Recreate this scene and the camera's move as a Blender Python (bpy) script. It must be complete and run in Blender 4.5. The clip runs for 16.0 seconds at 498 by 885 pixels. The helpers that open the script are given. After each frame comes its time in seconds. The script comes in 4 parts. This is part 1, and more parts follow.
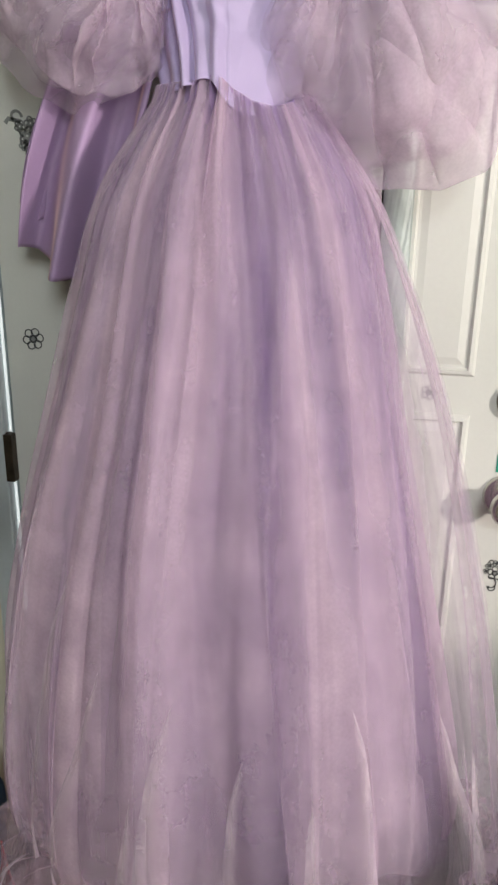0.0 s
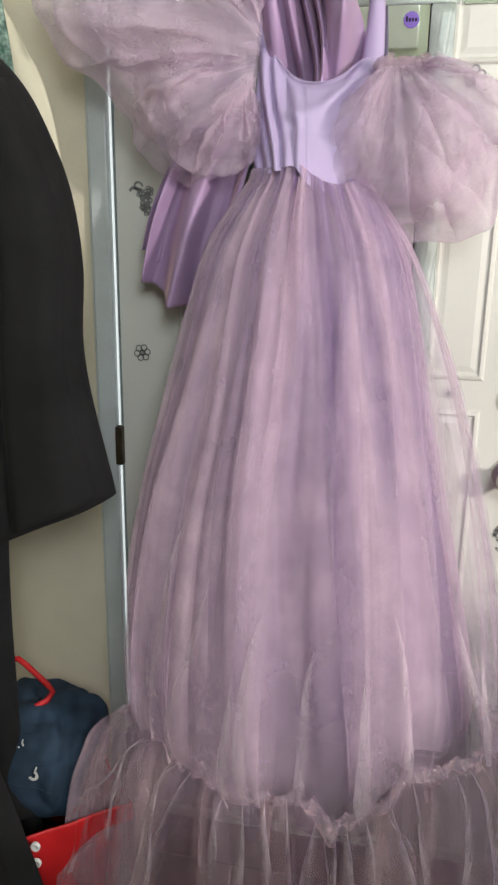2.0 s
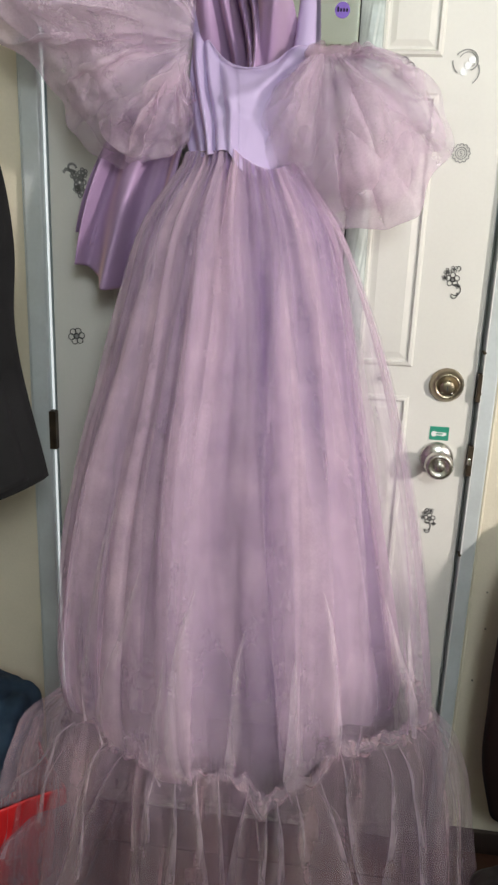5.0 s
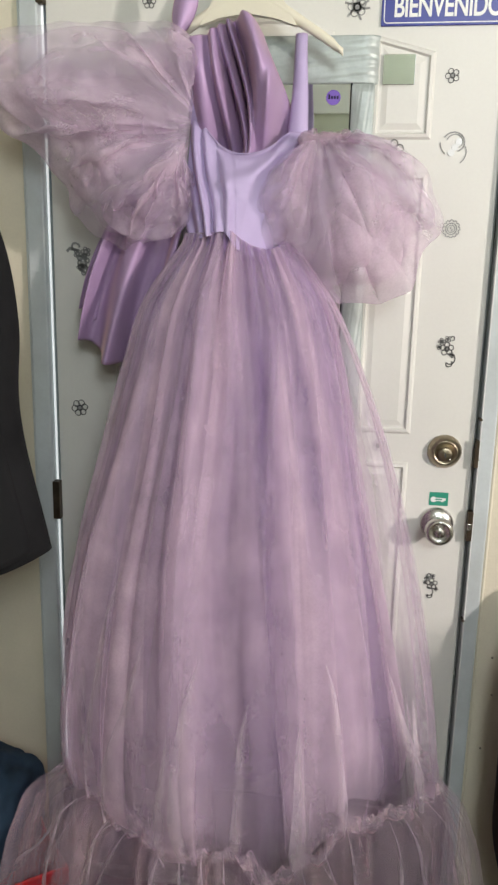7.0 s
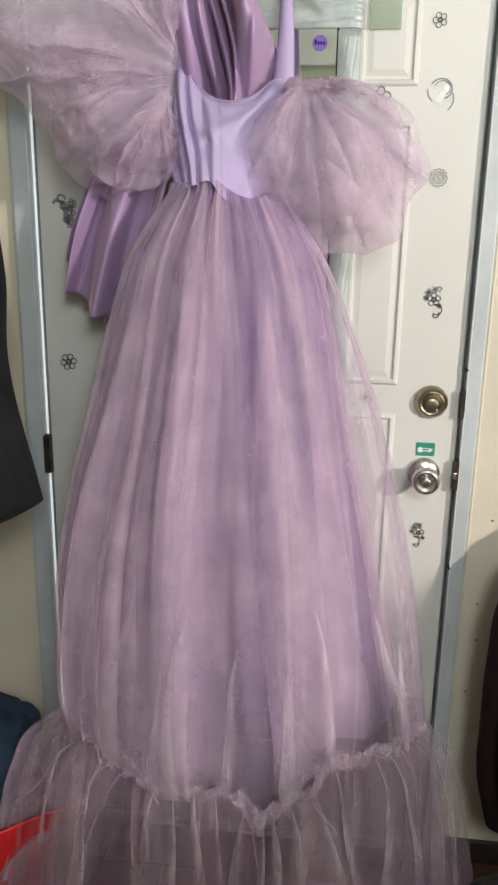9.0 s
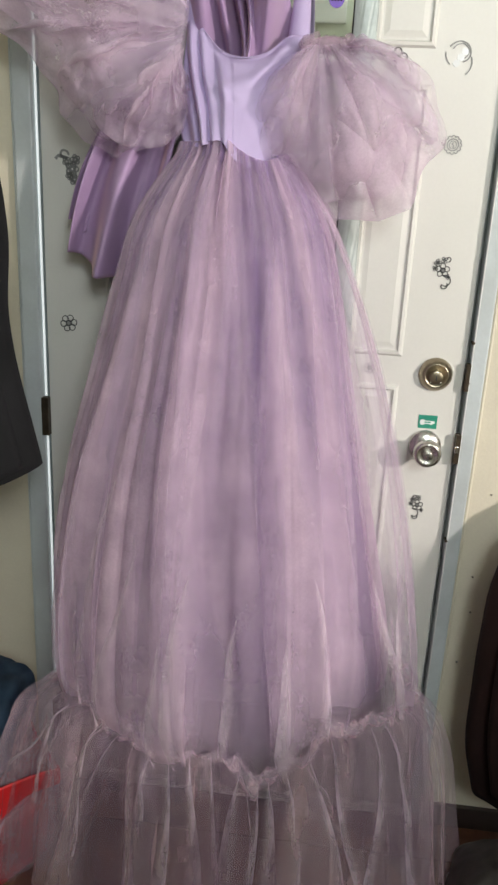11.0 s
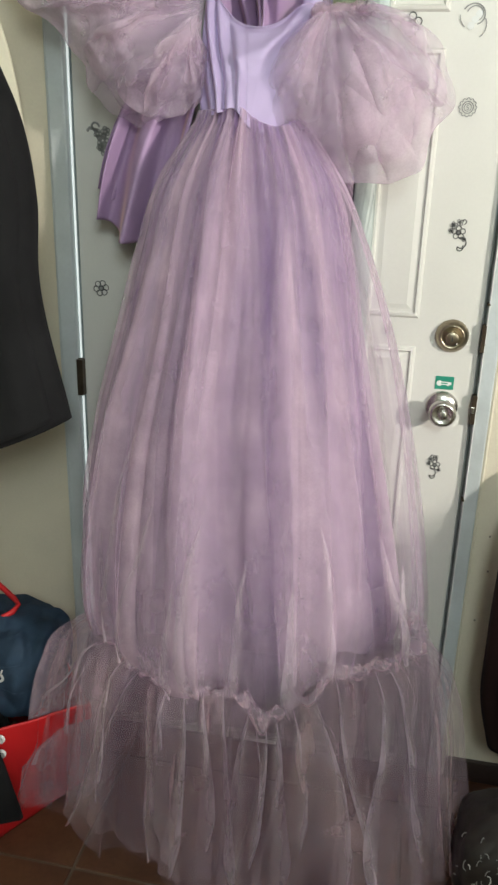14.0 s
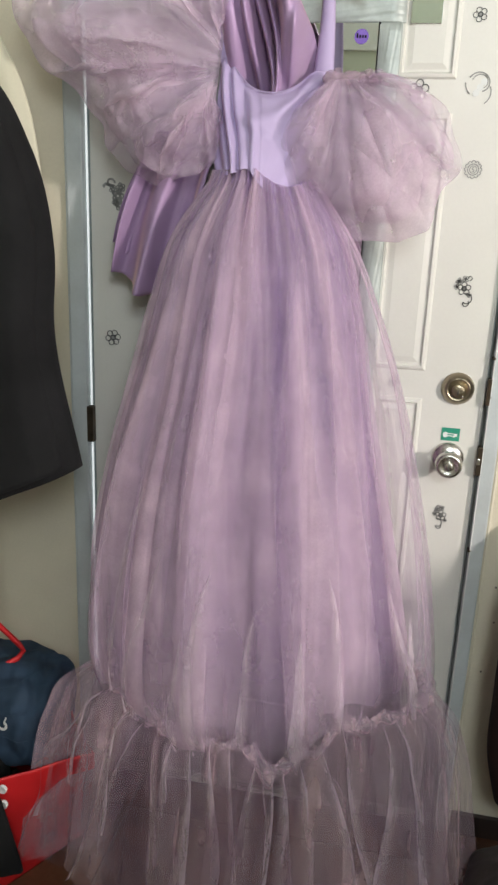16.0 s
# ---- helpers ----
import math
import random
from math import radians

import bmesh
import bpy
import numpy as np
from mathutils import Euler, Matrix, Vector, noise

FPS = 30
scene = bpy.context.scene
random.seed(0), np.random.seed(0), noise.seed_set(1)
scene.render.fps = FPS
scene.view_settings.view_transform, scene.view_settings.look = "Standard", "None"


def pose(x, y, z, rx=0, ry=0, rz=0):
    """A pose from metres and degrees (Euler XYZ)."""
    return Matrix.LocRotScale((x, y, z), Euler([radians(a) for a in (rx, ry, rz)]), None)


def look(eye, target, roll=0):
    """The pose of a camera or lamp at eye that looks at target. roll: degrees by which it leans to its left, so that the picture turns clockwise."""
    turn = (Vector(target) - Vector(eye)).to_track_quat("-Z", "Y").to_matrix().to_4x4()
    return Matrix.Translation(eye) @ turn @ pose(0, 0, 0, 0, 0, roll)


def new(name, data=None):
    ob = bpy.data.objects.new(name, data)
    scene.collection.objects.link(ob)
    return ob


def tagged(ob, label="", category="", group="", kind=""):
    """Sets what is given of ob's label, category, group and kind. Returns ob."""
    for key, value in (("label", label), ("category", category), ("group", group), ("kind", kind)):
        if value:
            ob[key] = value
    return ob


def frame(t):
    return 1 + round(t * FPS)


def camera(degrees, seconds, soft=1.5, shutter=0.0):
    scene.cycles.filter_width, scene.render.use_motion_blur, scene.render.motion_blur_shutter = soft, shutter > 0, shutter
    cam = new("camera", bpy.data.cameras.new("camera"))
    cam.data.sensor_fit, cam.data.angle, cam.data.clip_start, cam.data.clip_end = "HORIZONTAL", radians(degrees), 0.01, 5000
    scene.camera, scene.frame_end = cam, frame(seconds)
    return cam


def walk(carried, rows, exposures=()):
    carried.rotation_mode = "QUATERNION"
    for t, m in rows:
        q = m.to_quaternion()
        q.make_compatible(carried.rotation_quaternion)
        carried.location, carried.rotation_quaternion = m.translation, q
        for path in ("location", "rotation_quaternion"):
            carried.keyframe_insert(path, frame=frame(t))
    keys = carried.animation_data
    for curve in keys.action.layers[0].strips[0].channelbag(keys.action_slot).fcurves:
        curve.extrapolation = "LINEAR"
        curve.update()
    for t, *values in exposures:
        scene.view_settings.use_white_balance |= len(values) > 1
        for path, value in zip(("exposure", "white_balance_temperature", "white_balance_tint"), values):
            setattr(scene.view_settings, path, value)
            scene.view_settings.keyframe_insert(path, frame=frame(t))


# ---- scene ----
cam = camera(35.9, 16.0, 2.5)
PATH = [
    (0, (0.561, -1.062, 1.311), (0.235, 0.801, 0.662), 0.9),
    (0.5, (0.556, -1.154, 1.329), (0.163, 0.703, 0.699), -0.6),
    (1, (0.55, -1.316, 1.333), (0.117, 0.543, 0.737), -0.6),
    (1.5, (0.548, -1.393, 1.323), (0.129, 0.483, 0.771), 0.4),
    (2, (0.543, -1.41, 1.335), (0.165, 0.471, 0.773), 0.9),
    (2.5, (0.556, -1.432, 1.324), (0.234, 0.461, 0.764), 1.3),
    (3, (0.547, -1.444, 1.32), (0.276, 0.452, 0.746), 1.8),
    (3.5, (0.53, -1.44, 1.325), (0.278, 0.449, 0.719), 2.3),
    (4, (0.531, -1.425, 1.319), (0.3, 0.459, 0.688), 2.5),
    (4.2, (0.544, -1.424, 1.31), (0.317, 0.461, 0.68), 2.5),
    (6.3, (0.571, -1.436, 1.356), (0.32, 0.5, 0.923), 1.7),
    (6.5, (0.567, -1.439, 1.361), (0.32, 0.499, 0.932), 1.7),
    (7, (0.572, -1.433, 1.354), (0.317, 0.501, 0.913), 1.3),
    (7.5, (0.578, -1.449, 1.342), (0.32, 0.479, 0.878), 0.8),
    (8, (0.581, -1.452, 1.342), (0.319, 0.466, 0.84), 0.5),
    (8.5, (0.586, -1.451, 1.338), (0.341, 0.465, 0.82), 0.6),
    (9, (0.58, -1.449, 1.338), (0.351, 0.465, 0.803), 1.0),
    (11.5, (0.55, -1.437, 1.34), (0.351, 0.445, 0.694), 3.3),
    (12, (0.589, -1.451, 1.337), (0.334, 0.415, 0.663), 2.7),
    (12.5, (0.625, -1.483, 1.322), (0.317, 0.357, 0.602), 2.1),
    (13, (0.642, -1.504, 1.32), (0.302, 0.318, 0.57), 1.5),
    (13.5, (0.655, -1.506, 1.319), (0.307, 0.324, 0.592), 1.5),
    (14, (0.651, -1.498, 1.324), (0.296, 0.35, 0.647), 1.7),
    (14.5, (0.641, -1.494, 1.332), (0.281, 0.37, 0.704), 1.9),
    (15, (0.638, -1.498, 1.329), (0.276, 0.379, 0.742), 2.1),
    (15.5, (0.634, -1.505, 1.349), (0.273, 0.371, 0.757), 2.2),
    (16, (0.636, -1.511, 1.345), (0.272, 0.368, 0.767), 2.3),
]
EXPOSURES = [(0, -0.18, 6500, 10), (1, -0.14, 6500, 10), (3.5, -0.17, 6500, 10), (4.2, -0.18, 6500, 10.5), (6.3, -0.30, 6500, 12), (9, -0.28, 6500, 12), (11.5, -0.20, 6500, 9), (13, -0.13, 6500, 5), (14, -0.20, 6500, 5), (15, -0.24, 6500, 9), (16, -0.24, 6500, 11)]
walk(cam, [(t, look(eye, target, roll)) for t, eye, target, roll in PATH], EXPOSURES)

# ---- world and large lights ----
scene.cycles.transparent_max_bounces = 64
world = bpy.data.worlds.new("sky")
world.use_nodes = True
scene.world = world
wn = world.node_tree
sky = wn.nodes.new("ShaderNodeTexSky")
sky.sky_type, sky.sun_disc = "NISHITA", False
sky.sun_elevation, sky.sun_rotation = radians(35), radians(135)
wn.links.new(sky.outputs[0], wn.nodes["Background"].inputs[0])
wn.nodes["Background"].inputs[1].default_value = 0.08


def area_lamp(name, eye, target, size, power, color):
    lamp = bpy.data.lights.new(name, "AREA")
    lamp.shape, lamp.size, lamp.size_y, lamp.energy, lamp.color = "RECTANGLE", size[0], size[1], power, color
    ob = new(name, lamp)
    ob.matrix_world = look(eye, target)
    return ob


# daylight through an unseen east window; added fill lamp high behind the viewer
area_lamp("daylight_east", (2.83, -1.90, 1.72), (0.45, -0.1, 1.0), (0.11, 0.11), 72, (1.0, 0.915, 0.85))
area_lamp("fill_south", (1.29, -2.94, 2.36), (0.1, 0.0, 2.36), (0.70, 0.75), 37, (0.92, 0.99, 1.0))


# ---- materials ----
def material(name, color, rough=0.6, metal=0.0, vary=0.12, scale=6.0, grain=180.0, bump=0.1, sheen=0.0, stretch=(1, 1, 1), dark=None, spec=0.5):
    m = bpy.data.materials.new(name)
    m.use_nodes = True
    nt = m.node_tree
    b = nt.nodes["Principled BSDF"]
    co = nt.nodes.new("ShaderNodeTexCoord")
    mp = nt.nodes.new("ShaderNodeMapping")
    mp.inputs["Scale"].default_value = stretch
    nt.links.new(co.outputs["Object"], mp.inputs[0])
    big, fine = nt.nodes.new("ShaderNodeTexNoise"), nt.nodes.new("ShaderNodeTexNoise")
    big.inputs["Scale"].default_value, fine.inputs["Scale"].default_value = scale, grain
    big.inputs["Detail"].default_value, fine.inputs["Detail"].default_value = 5, 2
    for n in (big, fine):
        nt.links.new(mp.outputs[0], n.inputs["Vector"])
    ramp = nt.nodes.new("ShaderNodeValToRGB")
    lo = dark or tuple(c * (1 - vary) for c in color)
    hi = tuple(min(1, c * (1 + vary * 0.6)) for c in color)
    ramp.color_ramp.elements[0].position, ramp.color_ramp.elements[1].position = 0.3, 0.7
    ramp.color_ramp.elements[0].color, ramp.color_ramp.elements[1].color = (*lo, 1), (*hi, 1)
    nt.links.new(big.outputs[0], ramp.inputs[0])
    mix = nt.nodes.new("ShaderNodeMix")
    mix.data_type, mix.blend_type = "RGBA", "MULTIPLY"
    mix.inputs[0].default_value = vary
    nt.links.new(ramp.outputs[0], mix.inputs[6])
    nt.links.new(fine.outputs[0], mix.inputs[7])
    nt.links.new(mix.outputs[2], b.inputs["Base Color"])
    b.inputs["Roughness"].default_value, b.inputs["Metallic"].default_value = rough, metal
    b.inputs["Sheen Weight"].default_value = sheen
    b.inputs["Specular IOR Level"].default_value = spec
    if bump:
        bp = nt.nodes.new("ShaderNodeBump")
        bp.inputs["Strength"].default_value, bp.inputs["Distance"].default_value = bump, 0.002
        nt.links.new(fine.outputs[0], bp.inputs["Height"])
        nt.links.new(bp.outputs[0], b.inputs["Normal"])
    return m


def tulle(name, color, cover, streak=(26, 1.4, 1), vary=0.5, tint_by=0.1, edge=0.0, fade=0.0):
    """Sheer net: part see-through, part soft cloth that light passes. The streaks follow the cloth's own threads."""
    m = bpy.data.materials.new(name)
    m.use_nodes = True
    nt = m.node_tree
    nt.nodes.clear()
    out = nt.nodes.new("ShaderNodeOutputMaterial")
    clear, dif, tra = (nt.nodes.new(k) for k in ("ShaderNodeBsdfTransparent", "ShaderNodeBsdfDiffuse", "ShaderNodeBsdfTranslucent"))
    cloth, net = nt.nodes.new("ShaderNodeMixShader"), nt.nodes.new("ShaderNodeMixShader")
    co = nt.nodes.new("ShaderNodeTexCoord")
    found = []
    for k, detail in ((1.0, 2), (3.7, 2)):
        mp, nz = nt.nodes.new("ShaderNodeMapping"), nt.nodes.new("ShaderNodeTexNoise")
        mp.inputs["Scale"].default_value = tuple(q * k for q in streak)
        mp.inputs["Location"].default_value = (k * 3.1, k, 0)
        nz.inputs["Scale"].default_value, nz.inputs["Detail"].default_value, nz.inputs["Distortion"].default_value = 1.0, detail, 0.5
        nt.links.new(co.outputs["UV"], mp.inputs[0])
        nt.links.new(mp.outputs[0], nz.inputs["Vector"])
        found.append(nz)
    both = nt.nodes.new("ShaderNodeMath")
    both.operation = "MULTIPLY_ADD"
    both.inputs[1].default_value = 0.8
    half = nt.nodes.new("ShaderNodeMath")
    half.operation = "MULTIPLY"
    half.inputs[1].default_value = 0.2
    nt.links.new(found[1].outputs[0], half.inputs[0])
    nt.links.new(found[0].outputs[0], both.inputs[0])
    nt.links.new(half.outputs[0], both.inputs[2])
    rng = nt.nodes.new("ShaderNodeMapRange")
    rng.inputs[1].default_value, rng.inputs[2].default_value = 0.36, 0.66
    rng.inputs[3].default_value, rng.inputs[4].default_value = cover * (1 - vary), min(0.97, cover * (1 + vary))
    nt.links.new(both.outputs[0], rng.inputs[0])
    tint = nt.nodes.new("ShaderNodeValToRGB")
    tint.color_ramp.elements[0].position, tint.color_ramp.elements[1].position = 0.35, 0.65
    tint.color_ramp.elements[0].color = (color[0] * (1 - 1.3 * tint_by), color[1] * (1 - 1.3 * tint_by), color[2], 1)
    tint.color_ramp.elements[1].color = (min(1, color[0] * (1 + tint_by)), color[1], color[2] * (1 - 0.6 * tint_by), 1)
    nt.links.new(found[0].outputs[0], tint.inputs[0])
    for n in (dif, tra):
        nt.links.new(tint.outputs[0], n.inputs[0])
    cloth.inputs[0].default_value = 0.28
    nt.links.new(dif.outputs[0], cloth.inputs[1])
    nt.links.new(tra.outputs[0], cloth.inputs[2])
    cover_at = rng.outputs[0]
    # the net's own grain, and soft uneven patches
    for size, low, high, detail in ((260.0, 0.94, 1.05, 1), (16.0, 0.76, 1.2, 3)):
        fuzz, span, mul = nt.nodes.new("ShaderNodeTexNoise"), nt.nodes.new("ShaderNodeMapRange"), nt.nodes.new("ShaderNodeMath")
        fuzz.inputs["Scale"].default_value, fuzz.inputs["Detail"].default_value = size, detail
        nt.links.new(co.outputs["Object"], fuzz.inputs["Vector"])
        span.inputs[1].default_value, span.inputs[2].default_value, span.inputs[3].default_value, span.inputs[4].default_value = 0.3, 0.7, low, high
        nt.links.new(fuzz.outputs[0], span.inputs[0])
        mul.operation = "MULTIPLY"
        nt.links.new(span.outputs[0], mul.inputs[0])
        nt.links.new(cover_at, mul.inputs[1])
        cover_at = mul.outputs[0]
    axes = nt.nodes.new("ShaderNodeSeparateXYZ")
    nt.links.new(co.outputs["UV"], axes.inputs[0])

    def times(value, power, flip):
        src = value
        if flip:
            full = nt.nodes.new("ShaderNodeMath")
            full.operation, full.inputs[0].default_value = "SUBTRACT", 1.0
        pw, mul = nt.nodes.new("ShaderNodeMath"), nt.nodes.new("ShaderNodeMath")
        pw.operation, mul.operation = "POWER", "MULTIPLY"
        pw.inputs[1].default_value = power
        nt.links.new(src, pw.inputs[0])
        last = pw.outputs[0]
        if flip:
            nt.links.new(last, full.inputs[1])
            last = full.outputs[0]
        nt.links.new(last, mul.inputs[0])
        nt.links.new(cover_at, mul.inputs[1])
        return mul.outputs[0]

    # doubled net along a fold's edge, and net that thins out towards its lower end
    if edge:
        cover_at = times(axes.outputs[0], edge, False)
    if fade:
        cover_at = times(axes.outputs[1], fade, True)
    nt.links.new(cover_at, net.inputs[0])
    nt.links.new(clear.outputs[0], net.inputs[1])
    nt.links.new(cloth.outputs[0], net.inputs[2])
    nt.links.new(net.outputs[0], out.inputs[0])
    return m


def glowing(name, color, strength):
    m = bpy.data.materials.new(name)
    m.use_nodes = True
    b = m.node_tree.nodes["Principled BSDF"]
    b.inputs["Emission Color"].default_value, b.inputs["Emission Strength"].default_value = (*color, 1), strength
    return m


DOOR = material("door_paint", (0.74, 0.73, 0.68), 0.42, vary=0.05, scale=3, bump=0.04)
FRAME = material("frame_paint", (0.58, 0.63, 0.64), 0.4, vary=0.10, scale=8, bump=0.08, dark=(0.50, 0.54, 0.54))
WALL = material("wall_paint", (0.73, 0.675, 0.54), 0.75, vary=0.10, scale=4, bump=0.15)
WALLS = material("room_paint", (0.70, 0.73, 0.62), 0.8, vary=0.08, scale=2, bump=0.1)
CEIL = material("ceiling_paint", (0.75, 0.75, 0.70), 0.85, vary=0.05)
TILE = material("terracotta_tile", (0.142, 0.064, 0.034), 0.38, vary=0.35, scale=9, grain=90, bump=0.12)
GROUT = material("grout", (0.16, 0.12, 0.09), 0.9, vary=0.2, scale=20)
SKIRT = material("skirting_tile", (0.05, 0.035, 0.03), 0.4, vary=0.3)
SATIN = material("lavender_satin", (0.49, 0.40, 0.63), 0.62, 0.05, vary=0.06, scale=4, grain=500, bump=0.03, sheen=0.15)
SATIN_B = material("rose_lavender_satin", (0.47, 0.32, 0.53), 0.50, 0.18, vary=0.10, scale=7, grain=500, bump=0.03, sheen=0.1)
NET = tulle("lilac_tulle", (0.74, 0.60, 0.735), 0.27, (24, 0.8, 1), 0.9, 0.05)
NET_2 = tulle("lilac_tulle_second", (0.70, 0.555, 0.71), 0.33, (15, 1.1, 1), 0.9, 0.05)
NET_M = tulle("lilac_tulle_middle", (0.58, 0.44, 0.63), 0.42, (23, 0.6, 1), 0.7, 0.05, 0, 3)
# dense violet under-layer, darkened further for the shade between the folds
NET_IN = tulle("deep_shaded_lilac_tulle", (0.42, 0.305, 0.545), 0.80, (13, 0.5, 1), 0.2, 0.06, 0, 2.6)
NET_R = tulle("ruffle_tulle", (0.74, 0.605, 0.69), 0.21, (46, 1.0, 1), 0.75)
# innermost net coloured darker, for the shade inside the ruffle
NET_U = tulle("shaded_ruffle_tulle", (0.29, 0.20, 0.28), 0.26, (18, 1.4, 1), 0.5)
NET_S = tulle("sleeve_tulle", (0.77, 0.645, 0.775), 0.27, (7, 2.4, 1), 0.6, 0.03)
NET_E = tulle("gathered_tulle", (0.84, 0.70, 0.80), 0.26, (90, 4, 1), 0.6)
NET_P = tulle("folded_tulle", (0.86, 0.74, 0.82), 0.50, (1.0, 3.0, 1), 0.35, 0.03, 1.3)
for m, warm in ((SATIN, 0.25), (SATIN_B, 0.5)):
    satin = m.node_tree.nodes["Principled BSDF"]
    satin.inputs["Sheen Weight"].default_value, satin.inputs["Sheen Roughness"].default_value = warm, 0.35
    satin.inputs["Sheen Tint"].default_value = (1.0, 0.66, 0.52, 1)
CREAM = material("cream_plastic", (0.78, 0.74, 0.60), 0.35, vary=0.04)
STEEL = material("brushed_steel", (0.62, 0.60, 0.56), 0.26, 1.0, vary=0.1, bump=0.05)
BRASS = material("aged_brass", (0.42, 0.36, 0.26), 0.32, 1.0, vary=0.2, bump=0.05)
BRONZE = material("dark_bronze", (0.10, 0.075, 0.05), 0.45, 0.7, vary=0.3, scale=40)
INK = material("sticker_ink", (0.085, 0.085, 0.085), 0.5, vary=0.3, scale=60, bump=0)
GREY = material("sticker_grey", (0.33, 0.33, 0.32), 0.5, vary=0.25, scale=60, bump=0)
PEARL = material("sticker_pearl", (0.75, 0.76, 0.74), 0.2, vary=0.05, bump=0)
BLUE = material("sign_blue", (0.035, 0.045, 0.30), 0.35, vary=0.08, bump=0)
WHITE = material("sign_white", (0.85, 0.85, 0.83), 0.4, vary=0.03, bump=0)
GREEN = material("sticker_green", (0.03, 0.30, 0.20), 0.4, vary=0.05, bump=0)
TAPE = material("silver_tape", (0.44, 0.49, 0.47), 0.40, 0.15, vary=0.16, scale=25, bump=0.1)
MIRROR = material("mirror_glass", (0.86, 0.90, 0.87), 0.02, 1.0, vary=0.0, bump=0)
BLACK = material("black_suiting", (0.014, 0.014, 0.015), 0.9, vary=0.3, scale=10, grain=600, bump=0.2, sheen=0.02, spec=0.2)
CLOTH = material("ivory_cloth", (0.72, 0.68, 0.52), 0.6, vary=0.08, scale=8, sheen=0.2)
GREENS = material("green_print_cloth", (0.30, 0.42, 0.36), 0.7, vary=0.9, scale=45, dark=(0.02, 0.12, 0.08))
RED = material("red_fabric", (0.62, 0.012, 0.016), 0.55, vary=0.12, scale=8, grain=500, bump=0.15)
DENIM = material("blue_denim", (0.026, 0.058, 0.105), 0.85, vary=0.35, scale=14, grain=700, bump=0.3)
FADED = material("faded_denim", (0.12, 0.19, 0.29), 0.85, vary=0.3, scale=20, grain=700, bump=0.3)
BROWN = material("dark_brown_cloth", (0.030, 0.014, 0.012), 0.8, vary=0.3, scale=6, grain=400, bump=0.2, spec=0.2)
DARKBAG = material("black_printed_bag", (0.030, 0.022, 0.020), 0.5, vary=0.4, scale=30, bump=0.2)
PURPLE = material("purple_badge", (0.22, 0.12, 0.55), 0.5, bump=0)
GAP = glowing("daylight_gap", (0.92, 1.0, 1.0), 0.62)


# ---- building blocks ----
def thing(name, label, category, at=(0, 0, 0), group="", kind=""):
    return tagged(place(new(name), at), label, category, group, kind)


def place(ob, at):
    ob.location = at
    return ob


def link(name, me, mat, parent, label="", smooth=False):
    me.materials.append(mat)
    if smooth:
        me.polygons.foreach_set("use_smooth", [True] * len(me.polygons))
    ob = new(name, me)
    if parent is not None:
        ob.parent = parent
        at = Vector(parent.location)
        if parent.parent is not None:
            at = at + parent.parent.location
        ob.matrix_parent_inverse = Matrix.Translation(-at)
    if label:
        ob["label"] = label
    return ob


def part(name, bm, mat, parent, label="", smooth=False):
    me = bpy.data.meshes.new(name)
    bmesh.ops.recalc_face_normals(bm, faces=bm.faces)
    bm.to_mesh(me)
    bm.free()
    return link(name, me, mat, parent, label, smooth)


def box(bm, lo, hi, bevel=0.0, turn=0.0):
    c = [(a + b) / 2 for a, b in zip(lo, hi)]
    s = [b - a for a, b in zip(lo, hi)]
    made = bmesh.ops.create_cube(bm, size=1, matrix=Matrix.Translation(c) @ Matrix.Rotation(radians(turn), 4, "Z") @ Matrix.Diagonal((*s, 1)))
    if bevel:
        edges = list({e for v in made["verts"] for e in v.link_edges})
        bmesh.ops.bevel(bm, geom=edges, offset=bevel, segments=2, affect="EDGES", profile=0.5)
    return bm


def boxed(lo, hi, bevel=0.0):
    return box(bmesh.new(), lo, hi, bevel)


def sheet(name, xyz, mat, parent, label="", wrap=False, thick=0.0):
    """A cloth from a grid of places (rows, columns, 3)."""
    nv, nu = xyz.shape[:2]
    idx = np.arange(nv * nu).reshape(nv, nu)
    right = np.roll(idx, -1, 1) if wrap else idx[:, 1:]
    left = idx if wrap else idx[:, :-1]
    faces = np.stack([left[:-1], right[:-1], right[1:], left[1:]], -1).reshape(-1, 4)
    me = bpy.data.meshes.new(name)
    me.from_pydata(xyz.reshape(-1, 3).tolist(), [], faces.tolist())
    me.update()
    cols = np.arange(nu + (1 if wrap else 0)) / (nu if wrap else nu - 1)
    c0, r0 = np.meshgrid(np.arange(len(cols) - 1), np.arange(nv - 1))
    uv = np.stack([np.stack([cols[c0 + a], (r0 + b) / (nv - 1)], -1) for a, b in ((0, 0), (1, 0), (1, 1), (0, 1))], 2)
    me.uv_layers.new(name="threads").data.foreach_set("uv", uv.astype(np.float32).ravel())
    ob = link(name, me, mat, parent, label, True)
    if thick:
        mod = ob.modifiers.new("thickness", "SOLIDIFY")
        mod.thickness, mod.offset = thick, 0
    return ob


